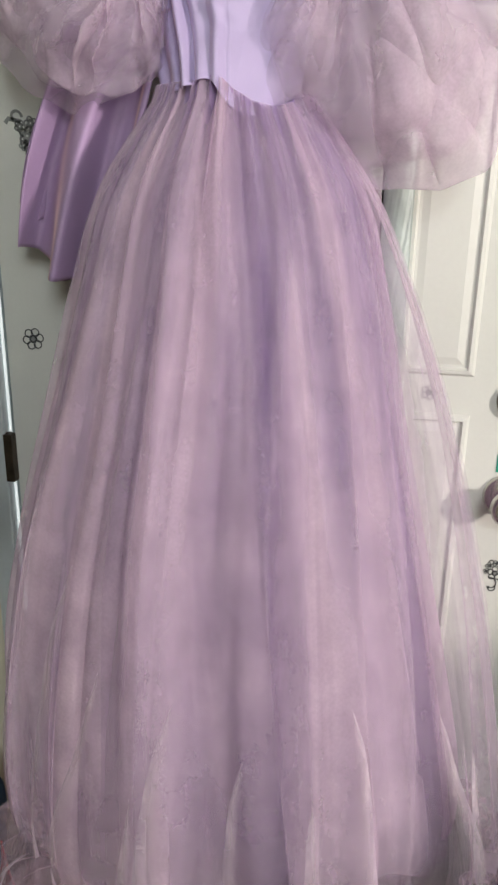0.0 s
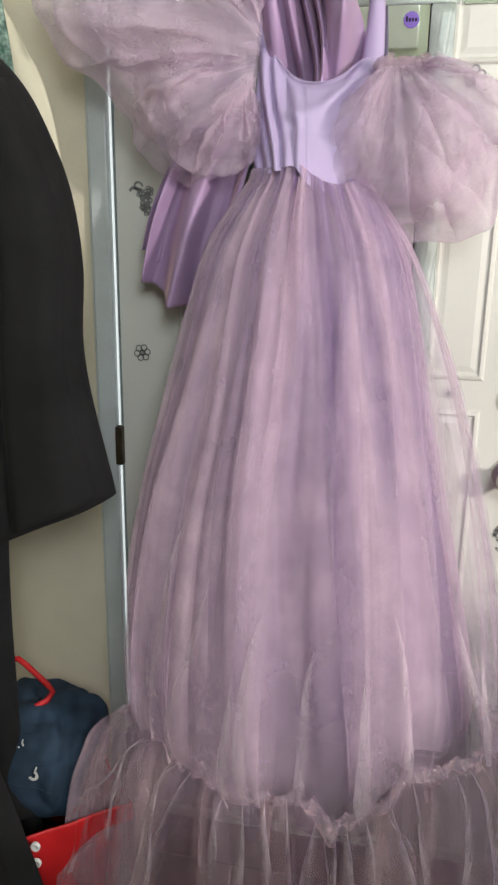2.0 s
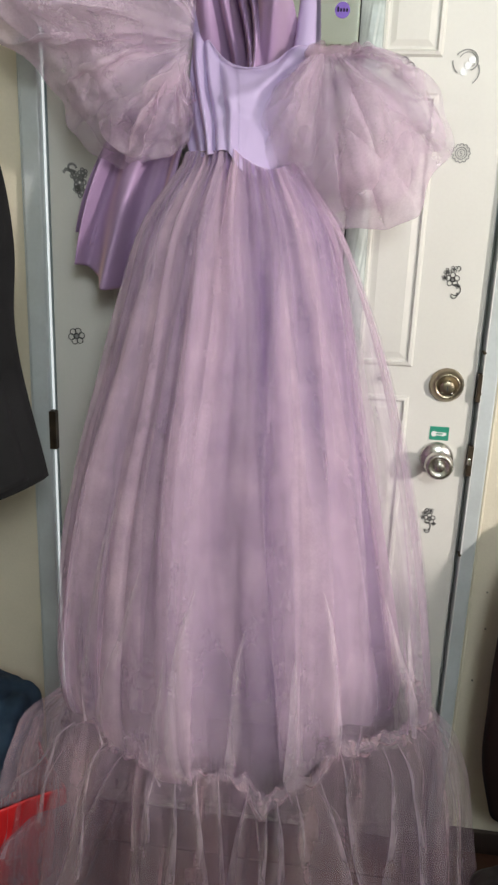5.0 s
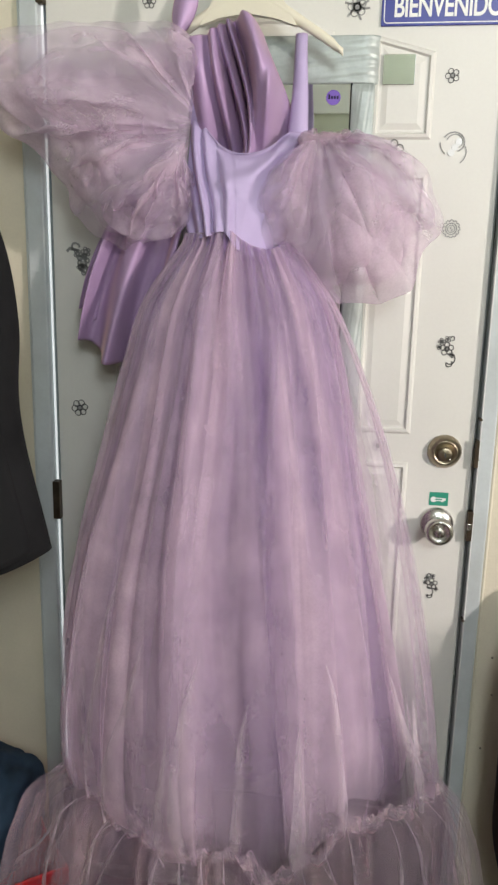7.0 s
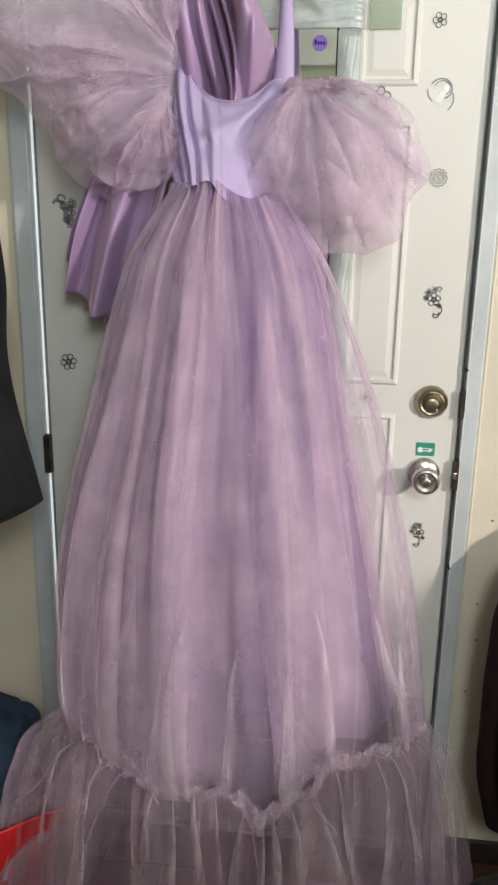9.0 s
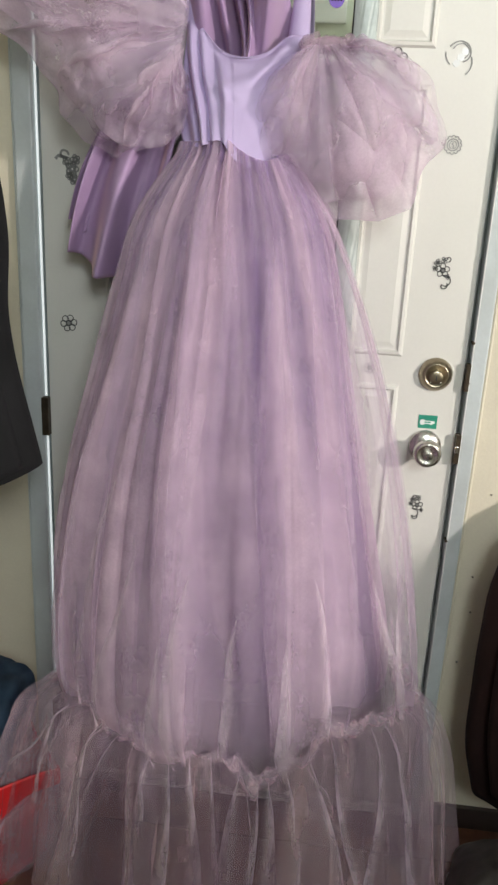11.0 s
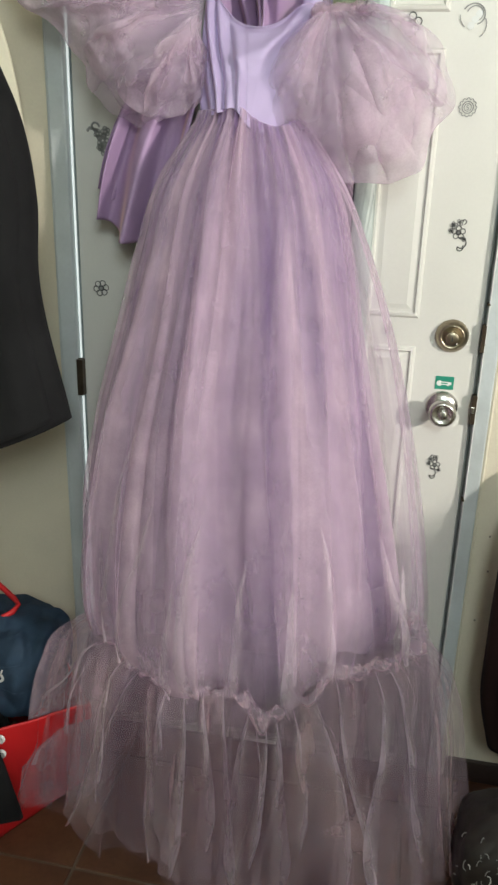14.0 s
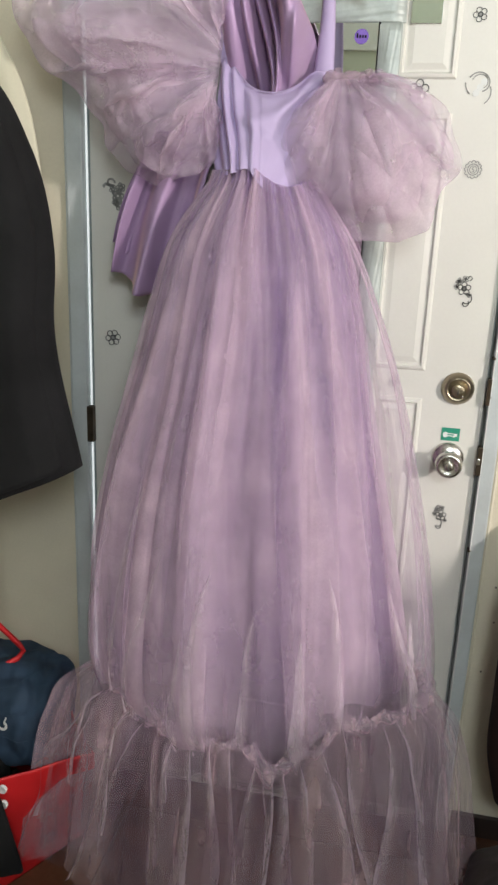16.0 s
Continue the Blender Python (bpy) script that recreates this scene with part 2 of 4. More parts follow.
def tube(bm, pts, radius, sides=8, closed=False):
    """A round rod through the points; radius may be one number or one a point."""
    n = len(pts)
    pts = [Vector(p) for p in pts]
    rad = radius if isinstance(radius, (list, tuple)) else [radius] * n
    rings = []
    for i, p in enumerate(pts):
        a = pts[(i - 1) % n] if closed or i else p
        b = pts[(i + 1) % n] if closed or i < n - 1 else p
        d = (b - a).normalized()
        side = d.cross(Vector((0.13, 0.31, 0.94)) if abs(d.z) < 0.9 else Vector((1, 0, 0))).normalized()
        up = side.cross(d)
        rings.append([bm.verts.new(p + rad[i] * (math.cos(k * 2 * math.pi / sides) * side + math.sin(k * 2 * math.pi / sides) * up)) for k in range(sides)])
    for i in range(n if closed else n - 1):
        r, s = rings[i], rings[(i + 1) % n]
        for k in range(sides):
            bm.faces.new((r[k], r[(k + 1) % sides], s[(k + 1) % sides], s[k]))
    if not closed:
        bm.faces.new(rings[0][::-1]), bm.faces.new(rings[-1])
    return bm


def lathe(bm, profile, at, sides=32):
    """A turned form whose axis points out of the door (to -y): pairs of (distance out, radius)."""
    rings = []
    for d, r in profile:
        rings.append([bm.verts.new((at[0] + r * math.cos(a), at[1] - d, at[2] + r * math.sin(a))) for a in np.linspace(0, 2 * math.pi, sides, endpoint=False)])
    for r, s in zip(rings, rings[1:]):
        for k in range(sides):
            bm.faces.new((r[k], r[(k + 1) % sides], s[(k + 1) % sides], s[k]))
    bm.faces.new(rings[-1])
    return bm


def stroke(bm, pts, w, y, thick=0.0006):
    """A flat drawn line on the door, w wide."""
    pts = [Vector((p[0], 0, p[1])) for p in pts]
    rows = []
    for i, p in enumerate(pts):
        d = (pts[min(i + 1, len(pts) - 1)] - pts[max(i - 1, 0)]).normalized()
        s = Vector((-d.z, 0, d.x)) * w / 2
        rows.append([bm.verts.new((q.x, yy, q.z)) for yy in (y, y - thick) for q in (p - s, p + s)])
    for a, b in zip(rows, rows[1:]):
        for i, j in ((0, 1), (1, 3), (3, 2), (2, 0)):
            bm.faces.new((a[i], a[j], b[j], b[i]))
    return bm


def prism(bm, poly, y0, y1):
    """An outline in x and z, from y0 (front) to y1 (back)."""
    f = [bm.verts.new((x, y0, z)) for x, z in poly]
    b = [bm.verts.new((x, y1, z)) for x, z in poly]
    bm.faces.new(f), bm.faces.new(b[::-1])
    for i in range(len(poly)):
        j = (i + 1) % len(poly)
        bm.faces.new((f[i], b[i], b[j], f[j]))
    return bm


def inset(poly, d):
    """A convex outline, run anticlockwise, moved inwards by d."""
    n, out = len(poly), []
    for i in range(n):
        p, q, r = (Vector(poly[k % n]) for k in (i - 1, i, i + 1))
        a, b = (q - p).normalized(), (r - q).normalized()
        na, nb = Vector((-a.y, a.x)), Vector((-b.y, b.x))
        out.append(tuple(q + (na + nb) * d / (1 + na.dot(nb))))
    return out


def curve(x, xs, ys):
    """A smooth line through a few knots."""
    x, xs, ys = np.asarray(x, float), np.asarray(xs, float), np.asarray(ys, float)
    m = np.gradient(ys, xs)
    k = np.clip(np.searchsorted(xs, x) - 1, 0, len(xs) - 2)
    h = xs[k + 1] - xs[k]
    t = np.clip((x - xs[k]) / h, 0, 1)
    return (2 * t**3 - 3 * t**2 + 1) * ys[k] + (t**3 - 2 * t**2 + t) * h * m[k] + (3 * t**2 - 2 * t**3) * ys[k + 1] + (t**3 - t**2) * h * m[k + 1]


def waves(x, seed, parts, low=1, high=9):
    """A smooth random wave of x (radians), about -1 to 1."""
    r = np.random.RandomState(seed)
    total = 0
    for _ in range(parts):
        total = total + np.sin(r.randint(low, high + 1) * x + r.uniform(0, 6.283))
    return total / math.sqrt(parts * 1.2)


# ---- the room ----
floor = thing("floor", "terracotta brown ceramic tile floor with sandy grout", "floor", kind="structure")
part("grout_bed", boxed((-1.3, -3.1, -0.06), (1.9, 0.06, -0.004)), GROUT, floor)
wall_n = thing("wall_north", "cream painted wall round the entrance door", "wall", kind="structure")
part("wall_left", boxed((-1.3, 0, -0.06), (-0.05, 0.14, 2.8)), WALL, wall_n)
part("wall_right", boxed((0.846, 0, -0.06), (1.9, 0.14, 2.8)), WALL, wall_n)
part("wall_above", boxed((-0.05, 0, 2.08), (0.846, 0.14, 2.8)), WALL, wall_n)
wall_e = thing("wall_east", "pale green painted wall with an added window opening", "wall", kind="structure")
# unseen sill, its height set so its edge casts the door's low shade line
SHADE_SILL = 1.14
for lo, hi in (((1.72, -3.1, 0), (1.86, -2.0, 2.8)), ((1.72, -0.35, 0), (1.86, 0, 2.8)), ((1.72, -2.0, 0), (1.86, -0.35, SHADE_SILL)), ((1.72, -2.0, 2.15), (1.86, -0.35, 2.8))):
    part("wall_piece", boxed(lo, hi), WALLS, wall_e)
wall_w = tagged(part("wall_west", boxed((-1.3, -3.1, 0), (-1.16, 0, 2.8)), WALLS, None), "pale green painted side wall", "wall", kind="structure")
wall_s = thing("wall_south", "pale green painted wall with an added window opening", "wall", kind="structure")
# the gap in this wall is added for the south fill lamp
for lo, hi in (((-1.16, -3.1, 0), (0.90, -2.96, 2.8)), ((1.68, -3.1, 0), (1.72, -2.96, 2.8)), ((0.90, -3.1, 0), (1.68, -2.96, 1.92)), ((0.90, -3.1, 2.76), (1.68, -2.96, 2.8))):
    part("wall_piece", boxed(lo, hi), WALLS, wall_s)
ceiling = tagged(part("ceiling", boxed((-1.3, -3.1, 2.8), (1.9, 0.14, 2.9)), CEIL, None), "plain white painted ceiling", "ceiling", kind="structure")
baseboard = tagged(part("baseboard", boxed((0.848, -0.012, 0), (1.72, 0, 0.055), 0.002), SKIRT, None), "dark brown skirting tile along the wall", "baseboard", kind="structure")
tagged(part("baseboard", boxed((-1.16, -0.012, 0), (-0.052, 0, 0.055), 0.002), SKIRT, None), "dark brown skirting tile along the wall", "baseboard", kind="structure")

# ---- door, frame, fittings ----
trim = thing("trim", "bluish white painted door frame with chipped edges", "door frame", kind="structure")


def frame_post(x0, x1, lip):
    bm = bmesh.new()
    box(bm, (x0, -0.014, 0.0), (x1, 0.10, 2.06), 0.003)
    return part("frame_post", bm, FRAME, trim)


frame_post(-0.043, -0.0085, 1)
frame_post(0.8105, 0.8385, -1)
part("frame_bead", tube(bmesh.new(), [(-0.046, -0.003, 0.0), (-0.0465, -0.003, 2.06)], 0.0035, 6), FRAME, trim)
part("frame_bead", tube(bmesh.new(), [(0.8425, -0.003, 0.0), (0.843, -0.003, 2.06)], 0.004, 6), WALL, trim)
# thin pale bead puts in the highlight along the frame edge
part("frame_bead", tube(bmesh.new(), [(0.8117, -0.0145, 0.0), (0.8117, -0.0145, 2.04)], 0.0014, 6), PEARL, trim, "pale bead painted in as the frame edge's highlight")
part("frame_head", boxed((-0.043, -0.014, 2.042), (0.8385, 0.10, 2.076), 0.003), FRAME, trim)
part("door_stop", boxed((0.8035, 0.02, 0.0), (0.8100, 0.05, 2.04)), FRAME, trim)
part("daylight_slit", boxed((-0.0078, 0.003, 0.28), (-0.0044, 0.006, 2.03)), GAP, trim, "bright daylight leaking past the hinge side")

door = thing("door_1", "white painted entrance door with nine moulded panels, closed", "door", kind="structure")
part("leaf", boxed((0.002, 0.0, 0.035), (0.803, 0.04, 2.035), 0.002), DOOR, door)


def door_panel(poly):
    """A moulded panel: a raised rim with a groove inside and a raised field."""
    bm = bmesh.new()
    steps = ((0.0, -0.0002), (0.004, 0.0042), (0.009, 0.0052), (0.012, 0.0006), (0.016, 0.0006), (0.026, 0.0030))
    loops = []
    for d, out in steps:
        loops.append([bm.verts.new((x, -out, z)) for x, z in (inset(poly, d) if d else poly)])
    for a, b in zip(loops, loops[1:]):
        for i in range(len(poly)):
            j = (i + 1) % len(poly)
            bm.faces.new((a[i], a[j], b[j], b[i]))
    bm.faces.new(loops[-1])
    return part("panel", bm, DOOR, door)


for x0, x1, t0, t1 in ((0.120, 0.224, 1.717, 1.745), (0.296, 0.514, 0, 0), (0.582, 0.6865, 1.745, 1.717)):
    door_panel([(x0, 0.25), (x1, 0.25), (x1, 1.005), (x0, 1.005)])
    door_panel([(x0, 1.059), (x1, 1.059), (x1, 1.523), (x0, 1.523)])
    if t0:
        door_panel([(x0, 1.577), (x1, 1.577), (x1, t1), (x0, t0)])
    else:
        arch = [(x1 - (x1 - x0) * k / 8, 1.750 + 0.026 * math.sin(math.pi * k / 8)) for k in range(9)]
        door_panel([(x0, 1.577), (x1, 1.577), *arch])
part("sill_strip", boxed((0.002, -0.012, 0.012), (0.803, 0.004, 0.034), 0.003), DOOR, door, "scuffed white weather strip")


def hinge(z):
    h = part("hinge", tube(bmesh.new(), [(-0.0035, -0.006, z - 0.04), (-0.0035, -0.006, z + 0.04)], 0.0055, 12), BRONZE, door, "dark bronze butt hinge")
    part("hinge_leaf", boxed((-0.010, -0.0165, z - 0.039), (0.004, -0.0005, z + 0.039), 0.001), BRONZE, h)
    for k in (-0.02, 0.0, 0.02):
        part("pin_joint", tube(bmesh.new(), [(-0.0035, -0.006, z + k - 0.001), (-0.0035, -0.006, z + k + 0.001)], 0.0062, 12), BRONZE, h)


for z in (0.18, 0.891, 1.84):
    hinge(z)

bolt = part("deadbolt", lathe(bmesh.new(), [(0, 0.0315), (0.003, 0.0315), (0.010, 0.028), (0.016, 0.023), (0.0175, 0.0205), (0.013, 0.0185), (0.013, 0.004)], (0.751, 0, 1.030)), BRASS, door, "aged brass deadbolt with key cylinder", True)
part("key_cylinder", lathe(bmesh.new(), [(0.012, 0.0125), (0.0185, 0.0125), (0.0195, 0.011), (0.0195, 0.002)], (0.751, 0, 1.028)), BRASS, bolt, "", True)
part("keyhole", boxed((0.7500, -0.0202, 1.022), (0.7520, -0.0190, 1.031)), INK, bolt)
for k in (-0.009, 0.009):
    part("screw", lathe(bmesh.new(), [(0.012, 0.0022), (0.0155, 0.0022), (0.016, 0.001)], (0.751 + k, 0, 1.017), 10), STEEL, bolt)
knob = part("door_knob", lathe(bmesh.new(), [(0, 0.0315), (0.003, 0.0315), (0.008, 0.029), (0.011, 0.018), (0.013, 0.0115), (0.026, 0.0110), (0.031, 0.016), (0.037, 0.0225), (0.046, 0.0262), (0.055, 0.0258), (0.060, 0.0225), (0.0615, 0.019), (0.0590, 0.016), (0.0590, 0.004)], (0.747, 0, 0.889)), STEEL, door, "round brushed steel door knob", True)
part("key_cylinder", lathe(bmesh.new(), [(0.058, 0.0085), (0.0635, 0.0085), (0.0645, 0.007), (0.0645, 0.001)], (0.747, 0, 0.889)), STEEL, knob, "", True)
part("keyhole", boxed((0.7461, -0.0655, 0.883), (0.7479, -0.0642, 0.893)), INK, knob)
latch = part("strike_plate", boxed((0.8020, -0.0175, 0.862), (0.8115, -0.0005, 0.920), 0.001), BRONZE, trim, "dark metal strike plate")
part("latch_bolt", boxed((0.8015, -0.021, 0.884), (0.8080, -0.012, 0.898), 0.001), STEEL, latch)
part("strike_plate", boxed((0.8040, -0.0168, 1.004), (0.8115, -0.0005, 1.056), 0.001), BRONZE, trim, "dark metal strike plate")
for z in (1.095, 1.020, 0.70):
    part("screw", lathe(bmesh.new(), [(0.0, 0.003), (0.0155, 0.003), (0.016, 0.002)], (0.810, 0, z), 10), BRONZE, trim)


# ---- things on the door ----
def arc(cx, cz, r, a0, a1, n=14, r1=None):
    return [(cx + (r + ((r1 if r1 is not None else r) - r) * k / n) * math.cos(radians(a0 + (a1 - a0) * k / n)), cz + (r + ((r1 if r1 is not None else r) - r) * k / n) * math.sin(radians(a0 + (a1 - a0) * k / n))) for k in range(n + 1)]


STICK = -0.0006


def sticker(label, x, z, mat, lines, fills=(), fill_mat=None):
    """A flat sticker: drawn lines (points, width), and filled shapes."""
    bm = bmesh.new()
    for pts, w in lines:
        stroke(bm, [(x + a, z + b) for a, b in pts], w, STICK)
    ob = tagged(part("door_sticker", bm, mat, None), label, "sticker", "stickers on the door")
    for pts in fills:
        part("filling", prism(bmesh.new(), [(x + a, z + b) for a, b in pts], -0.0012, STICK), fill_mat or GREY, ob)
    return ob


def petals(r, n, w, turn=0.0, core=0.3):
    lines = []
    for k in range(n):
        a = turn + 360 * k / n
        c = (0.62 * r * math.cos(radians(a)), 0.62 * r * math.sin(radians(a)))
        lines.append((arc(*c, 0.36 * r, a - 140, a + 140, 12), w * 0.75))
    lines.append((arc(0, 0, core * r, 0, 360, 14), w * 1.5))
    return lines


def flower(x, z, r, n=6, turn=0, mat=INK, label="small black outlined flower sticker on the white door"):
    fills = [[(p[0], p[1]) for p in arc(0, 0, 0.24 * r, 0, 330, 11)]]
    return sticker(label, x, z, mat, petals(r, n, r * 0.13, turn), fills, GREY)


def sprig(x, z, s, flip=1):
    lines = [([(p[0], p[1]) for p in pts], w) for pts, w in petals(0.0125 * s, 5, 0.0019 * s, 20)]
    lines += [(arc(0.006 * s * flip, -0.019 * s, 0.011 * s, 110, -120, 14, 0.008 * s), 0.0018 * s), (arc(0.004 * s * flip, -0.027 * s, 0.0075 * s, 40, -230, 14, 0.003 * s), 0.0018 * s)]
    for bx, bz, br, bt in ((-0.010, 0.013, 0.0065, 10), (0.001, 0.018, 0.0060, 40), (-0.014, 0.003, 0.0050, 70), (0.010, -0.011, 0.0045, 0)):
        lines += [([(bx * s + p[0], bz * s + p[1]) for p in pts], w) for pts, w in petals(br * s, 4, 0.0013 * s, bt, 0.25)]
    lines.append((arc(0.008 * s * flip, 0.020 * s, 0.005 * s, -90, 200, 10, 0.002 * s), 0.0016 * s))
    return sticker("black flower sprig sticker with curling stem", x, z, INK, lines, [arc(0, 0, 0.004 * s, 0, 330, 10), [(-0.010 * s + p[0], 0.013 * s + p[1]) for p in arc(0, 0, 0.004 * s, 0, 330, 8)]], GREY)


flower(0.046, 1.080, 0.0165, 6, 10)
flower(0.624, 1.560, 0.0175, 5, 15)
flower(0.715, 1.679, 0.0120, 5, 40)
flower(0.191, 1.803, 0.0120, 6, 0)
flower(0.628, 1.034, 0.0110, 5, 0, GREY, "grey flower sticker half hidden behind the dress")
flower(0.626, 0.728, 0.0085, 5, 0, GREY, "grey flower sticker half hidden behind the dress")
sprig(0.741, 1.220, 1.0)
sprig(0.747, 0.765, 0.9, -1)
rosette = [(arc(0, 0, 0.0095, 0, 360, 20), 0.0016), (arc(0, 0, 0.0062, 0, 360, 18), 0.0012), (arc(0.0, 0.0016, 0.0018, 40, 270, 8) + arc(0.0, -0.0018, 0.0018, 90, -140, 8), 0.0012)]
rosette += [(arc(0.0125 * math.cos(radians(a)), 0.0125 * math.sin(radians(a)), 0.0028, a - 100, a + 100, 6), 0.0014) for a in range(0, 360, 30)]
sticker("round scalloped rosette sticker in grey", 0.732, 1.430, GREY, rosette)
curl = [(arc(0.0, 0.004, 0.022, 150, -70, 18, 0.012), 0.0022), (arc(0.001, 0.006, 0.016, 160, -60, 16, 0.009), 0.0014), (arc(0.0, 0.0, 0.026, 165, 215, 8, 0.020), 0.0016), (arc(-0.002, -0.006, 0.020, 20, -60, 10, 0.024), 0.0018)]
blob = [[(0.006 + 0.006 * math.cos(a) - 0.006 * k, 0.008 - 0.009 * k + 0.006 * math.sin(a)) for a in np.linspace(0, 5.7, 10)] for k in (0, 1, 2)]
sticker("silver paisley curl sticker with pearl drops", 0.728, 1.566, GREY, curl, blob, PEARL)
bunch = []
for k, (bx, bz, br) in enumerate(((0.004, -0.006, 0.012), (0.010, 0.010, 0.009), (-0.006, 0.006, 0.008), (0.008, -0.024, 0.010), (-0.002, -0.018, 0.007))):
    bunch += [([(bx + p[0], bz + p[1]) for p in pts], w * 1.5) for pts, w in petals(br, 5, br * 0.22, 30 * k, 0.4)]
bunch += [(arc(-0.012, 0.018, 0.010, 0, 250, 12, 0.003), 0.004), ([(-0.004, 0.012), (-0.022, 0.016), (-0.027, 0.010)], 0.006)]
sticker("dark grey bouquet sticker beside the satin tail", 0.056, 1.368, GREY, bunch)
star = petals(0.016, 5, 0.002, 30, 0.35) + [([(0.008 * math.cos(a), 0.008 * math.sin(a)), (0.022 * math.cos(a + 0.2), 0.021 * math.sin(a + 0.2))], 0.0032) for a in np.linspace(0.3, 6.0, 6)]
sticker("grey leafy blossom sticker above the mirror", 0.550, 1.787, GREY, star, [arc(0, 0, 0.009, 0, 330, 10)], GREY)

lock_tag = tagged(part("lock_sticker", boxed((0.730, -0.0012, 0.9240), (0.765, 0.0, 0.9500)), GREEN, None), "small green sticker with a white key shape", "sticker")
key_shape = arc(0.738, 0.9360, 0.0055, 30, 330, 12) + [(0.752, 0.9330), (0.754, 0.9310), (0.757, 0.9330), (0.7605, 0.9345), (0.7605, 0.9390), (0.7425, 0.9395)]
part("key_shape", prism(bmesh.new(), key_shape, -0.0018, -0.0011), WHITE, lock_tag)
part("print_bar", boxed((0.7415, -0.0022, 0.9353), (0.7535, -0.0017, 0.9377)), GREEN, lock_tag)

sign = tagged(part("welcome_sign", boxed((0.591, -0.004, 1.756), (0.806, -0.0002, 1.862), 0.001), BLUE, None), "blue plastic welcome sign with white lettering and border", "sign")
rim = bmesh.new()
stroke(rim, [(0.5955, 1.860), (0.5955, 1.768), (0.5965, 1.7625), (0.600, 1.7605), (0.797, 1.7605), (0.8005, 1.7625), (0.8015, 1.768), (0.8015, 1.860)], 0.0016, -0.0040)
part("border", rim, WHITE, sign)
swash = bmesh.new()
stroke(swash, [(0.640 + 0.010 * k, 1.826 - 0.010 * math.sin(math.pi * k / 12)) for k in range(13)], 0.007, -0.0040)
part("ornament", swash, WHITE, sign)
text = bpy.data.curves.new("lettering", "FONT")
text.body, text.size, text.extrude, text.offset = "BIENVENIDO", 0.0455, 0.0004, 0.0008
text.space_character = 0.94
letters = new("lettering", text)
letters.data.materials.append(WHITE)
letters.parent = sign
letters.matrix_basis = pose(0.6105, -0.0046, 1.7700, 90, 0, 0) @ Matrix.Diagonal((0.71, 1.04, 1, 1))

mirror = thing("wall_mirror", "narrow mirror framed with wrinkled silver tape, hung on the door", "mirror", (0.42, 0, 1.0))
part("glass", boxed((0.292, -0.0125, 1.02), (0.548, -0.0085, 1.668)), MIRROR, mirror, "clear mirror glass")


def taped(u0, u1, z0, z1, seed):
    nu, nv = 26, 60
    u, v = np.meshgrid(np.linspace(0, 1, nu), np.linspace(0, 1, nv))
    x, z = u0 + (u1 - u0) * u, z0 + (z1 - z0) * v
    y = -0.016 - 0.006 * np.sin(np.pi * u) * np.sin(np.pi * v) ** 0.3 - 0.0005 * waves(5 * u + 14 * v * (z1 - z0) * 3, seed, 6, 1, 5) + 0.0008 * np.abs(waves(6 * u - 11 * v, seed + 1, 4, 1, 5))
    y = np.where((u < 0.02) | (u > 0.98) | (v < 0.01) | (v > 0.99), -0.004, y)
    return sheet("taped_rail", np.stack([x, y, z], -1), TAPE, mirror, "wrinkled silver tape over the frame")


taped(0.546, 0.587, 0.985, 1.672, 5)
taped(0.252, 0.294, 0.985, 1.672, 6)
taped(0.249, 0.592, 1.664, 1.741, 7)
taped(0.250, 0.590, 0.96, 1.022, 8)
part("backing", boxed((0.256, -0.008, 0.965), (0.583, -0.0054, 1.737)), TAPE, mirror)

part("dark_seal", boxed((0.5455, -0.0150, 1.02), (0.5490, -0.0123, 1.668)), BLACK, mirror, "black rubber seal")
tile = thing("mirror_tile", "small square mirror tile stuck on the door panel", "mirror", (0.625, 0, 1.68))
part("glass", boxed((0.599, -0.0062, 1.664), (0.652, -0.0034, 1.712), 0.0008), MIRROR, tile)

mirror_badge = thing("mirror_badge", "round purple sticker with a scrawled word on the mirror glass", "sticker", (0.517, -0.0125, 1.643))
part("disc", lathe(bmesh.new(), [(0.0, 0.0125), (0.0006, 0.0122)], (0.517, -0.0126, 1.643), 24), PURPLE, mirror_badge)
for k, h in enumerate((0.0075, 0.0050, 0.0050, 0.0050)):
    part("print_bar", boxed((0.5085 + 0.0048 * k, -0.0138, 1.6405), (0.5085 + 0.0048 * k + 0.0028, -0.0131, 1.6405 + h)), BLACK, mirror_badge)

# white panel added behind the viewer for the bright rectangle in the mirror
board = thing("mirror_backdrop_panel", "plain white panel added on the far wall for the mirror", "board", (0.40, -2.96, 2.1))
part("panel", boxed((0.12, -2.955, 2.16), (0.50, -2.935, 2.52), 0.004), WHITE, board)

# ---- hanger ----
hanger = thing("clothes_hanger", "cream plastic clothes hanger holding the lilac dress", "hanger", (0.372, -0.07, 1.75))
HY = -0.072


def hanger_z(x):
    return 1.800 - 0.62 * abs(x - 0.375) - 0.9 * max(0, abs(x - 0.375) - 0.12) ** 2 * 3


arm = [(x, hanger_z(x)) for x in np.linspace(0.235, 0.532, 40)]
bm = bmesh.new()
rings = []
for x, z in arm:
    half = 0.0125 - 0.004 * abs(x - 0.375) / 0.15
    if abs(x - 0.375) > 0.145:
        half *= 0.75
    rings.append([bm.verts.new((x, HY + 0.0065 * math.cos(a), z + half * math.sin(a))) for a in np.linspace(0, 2 * math.pi, 12, endpoint=False)])
for r, s in zip(rings, rings[1:]):
    for k in range(12):
        bm.faces.new((r[k], r[(k + 1) % 12], s[(k + 1) % 12], s[k]))
bm.faces.new(rings[0]), bm.faces.new(rings[-1])
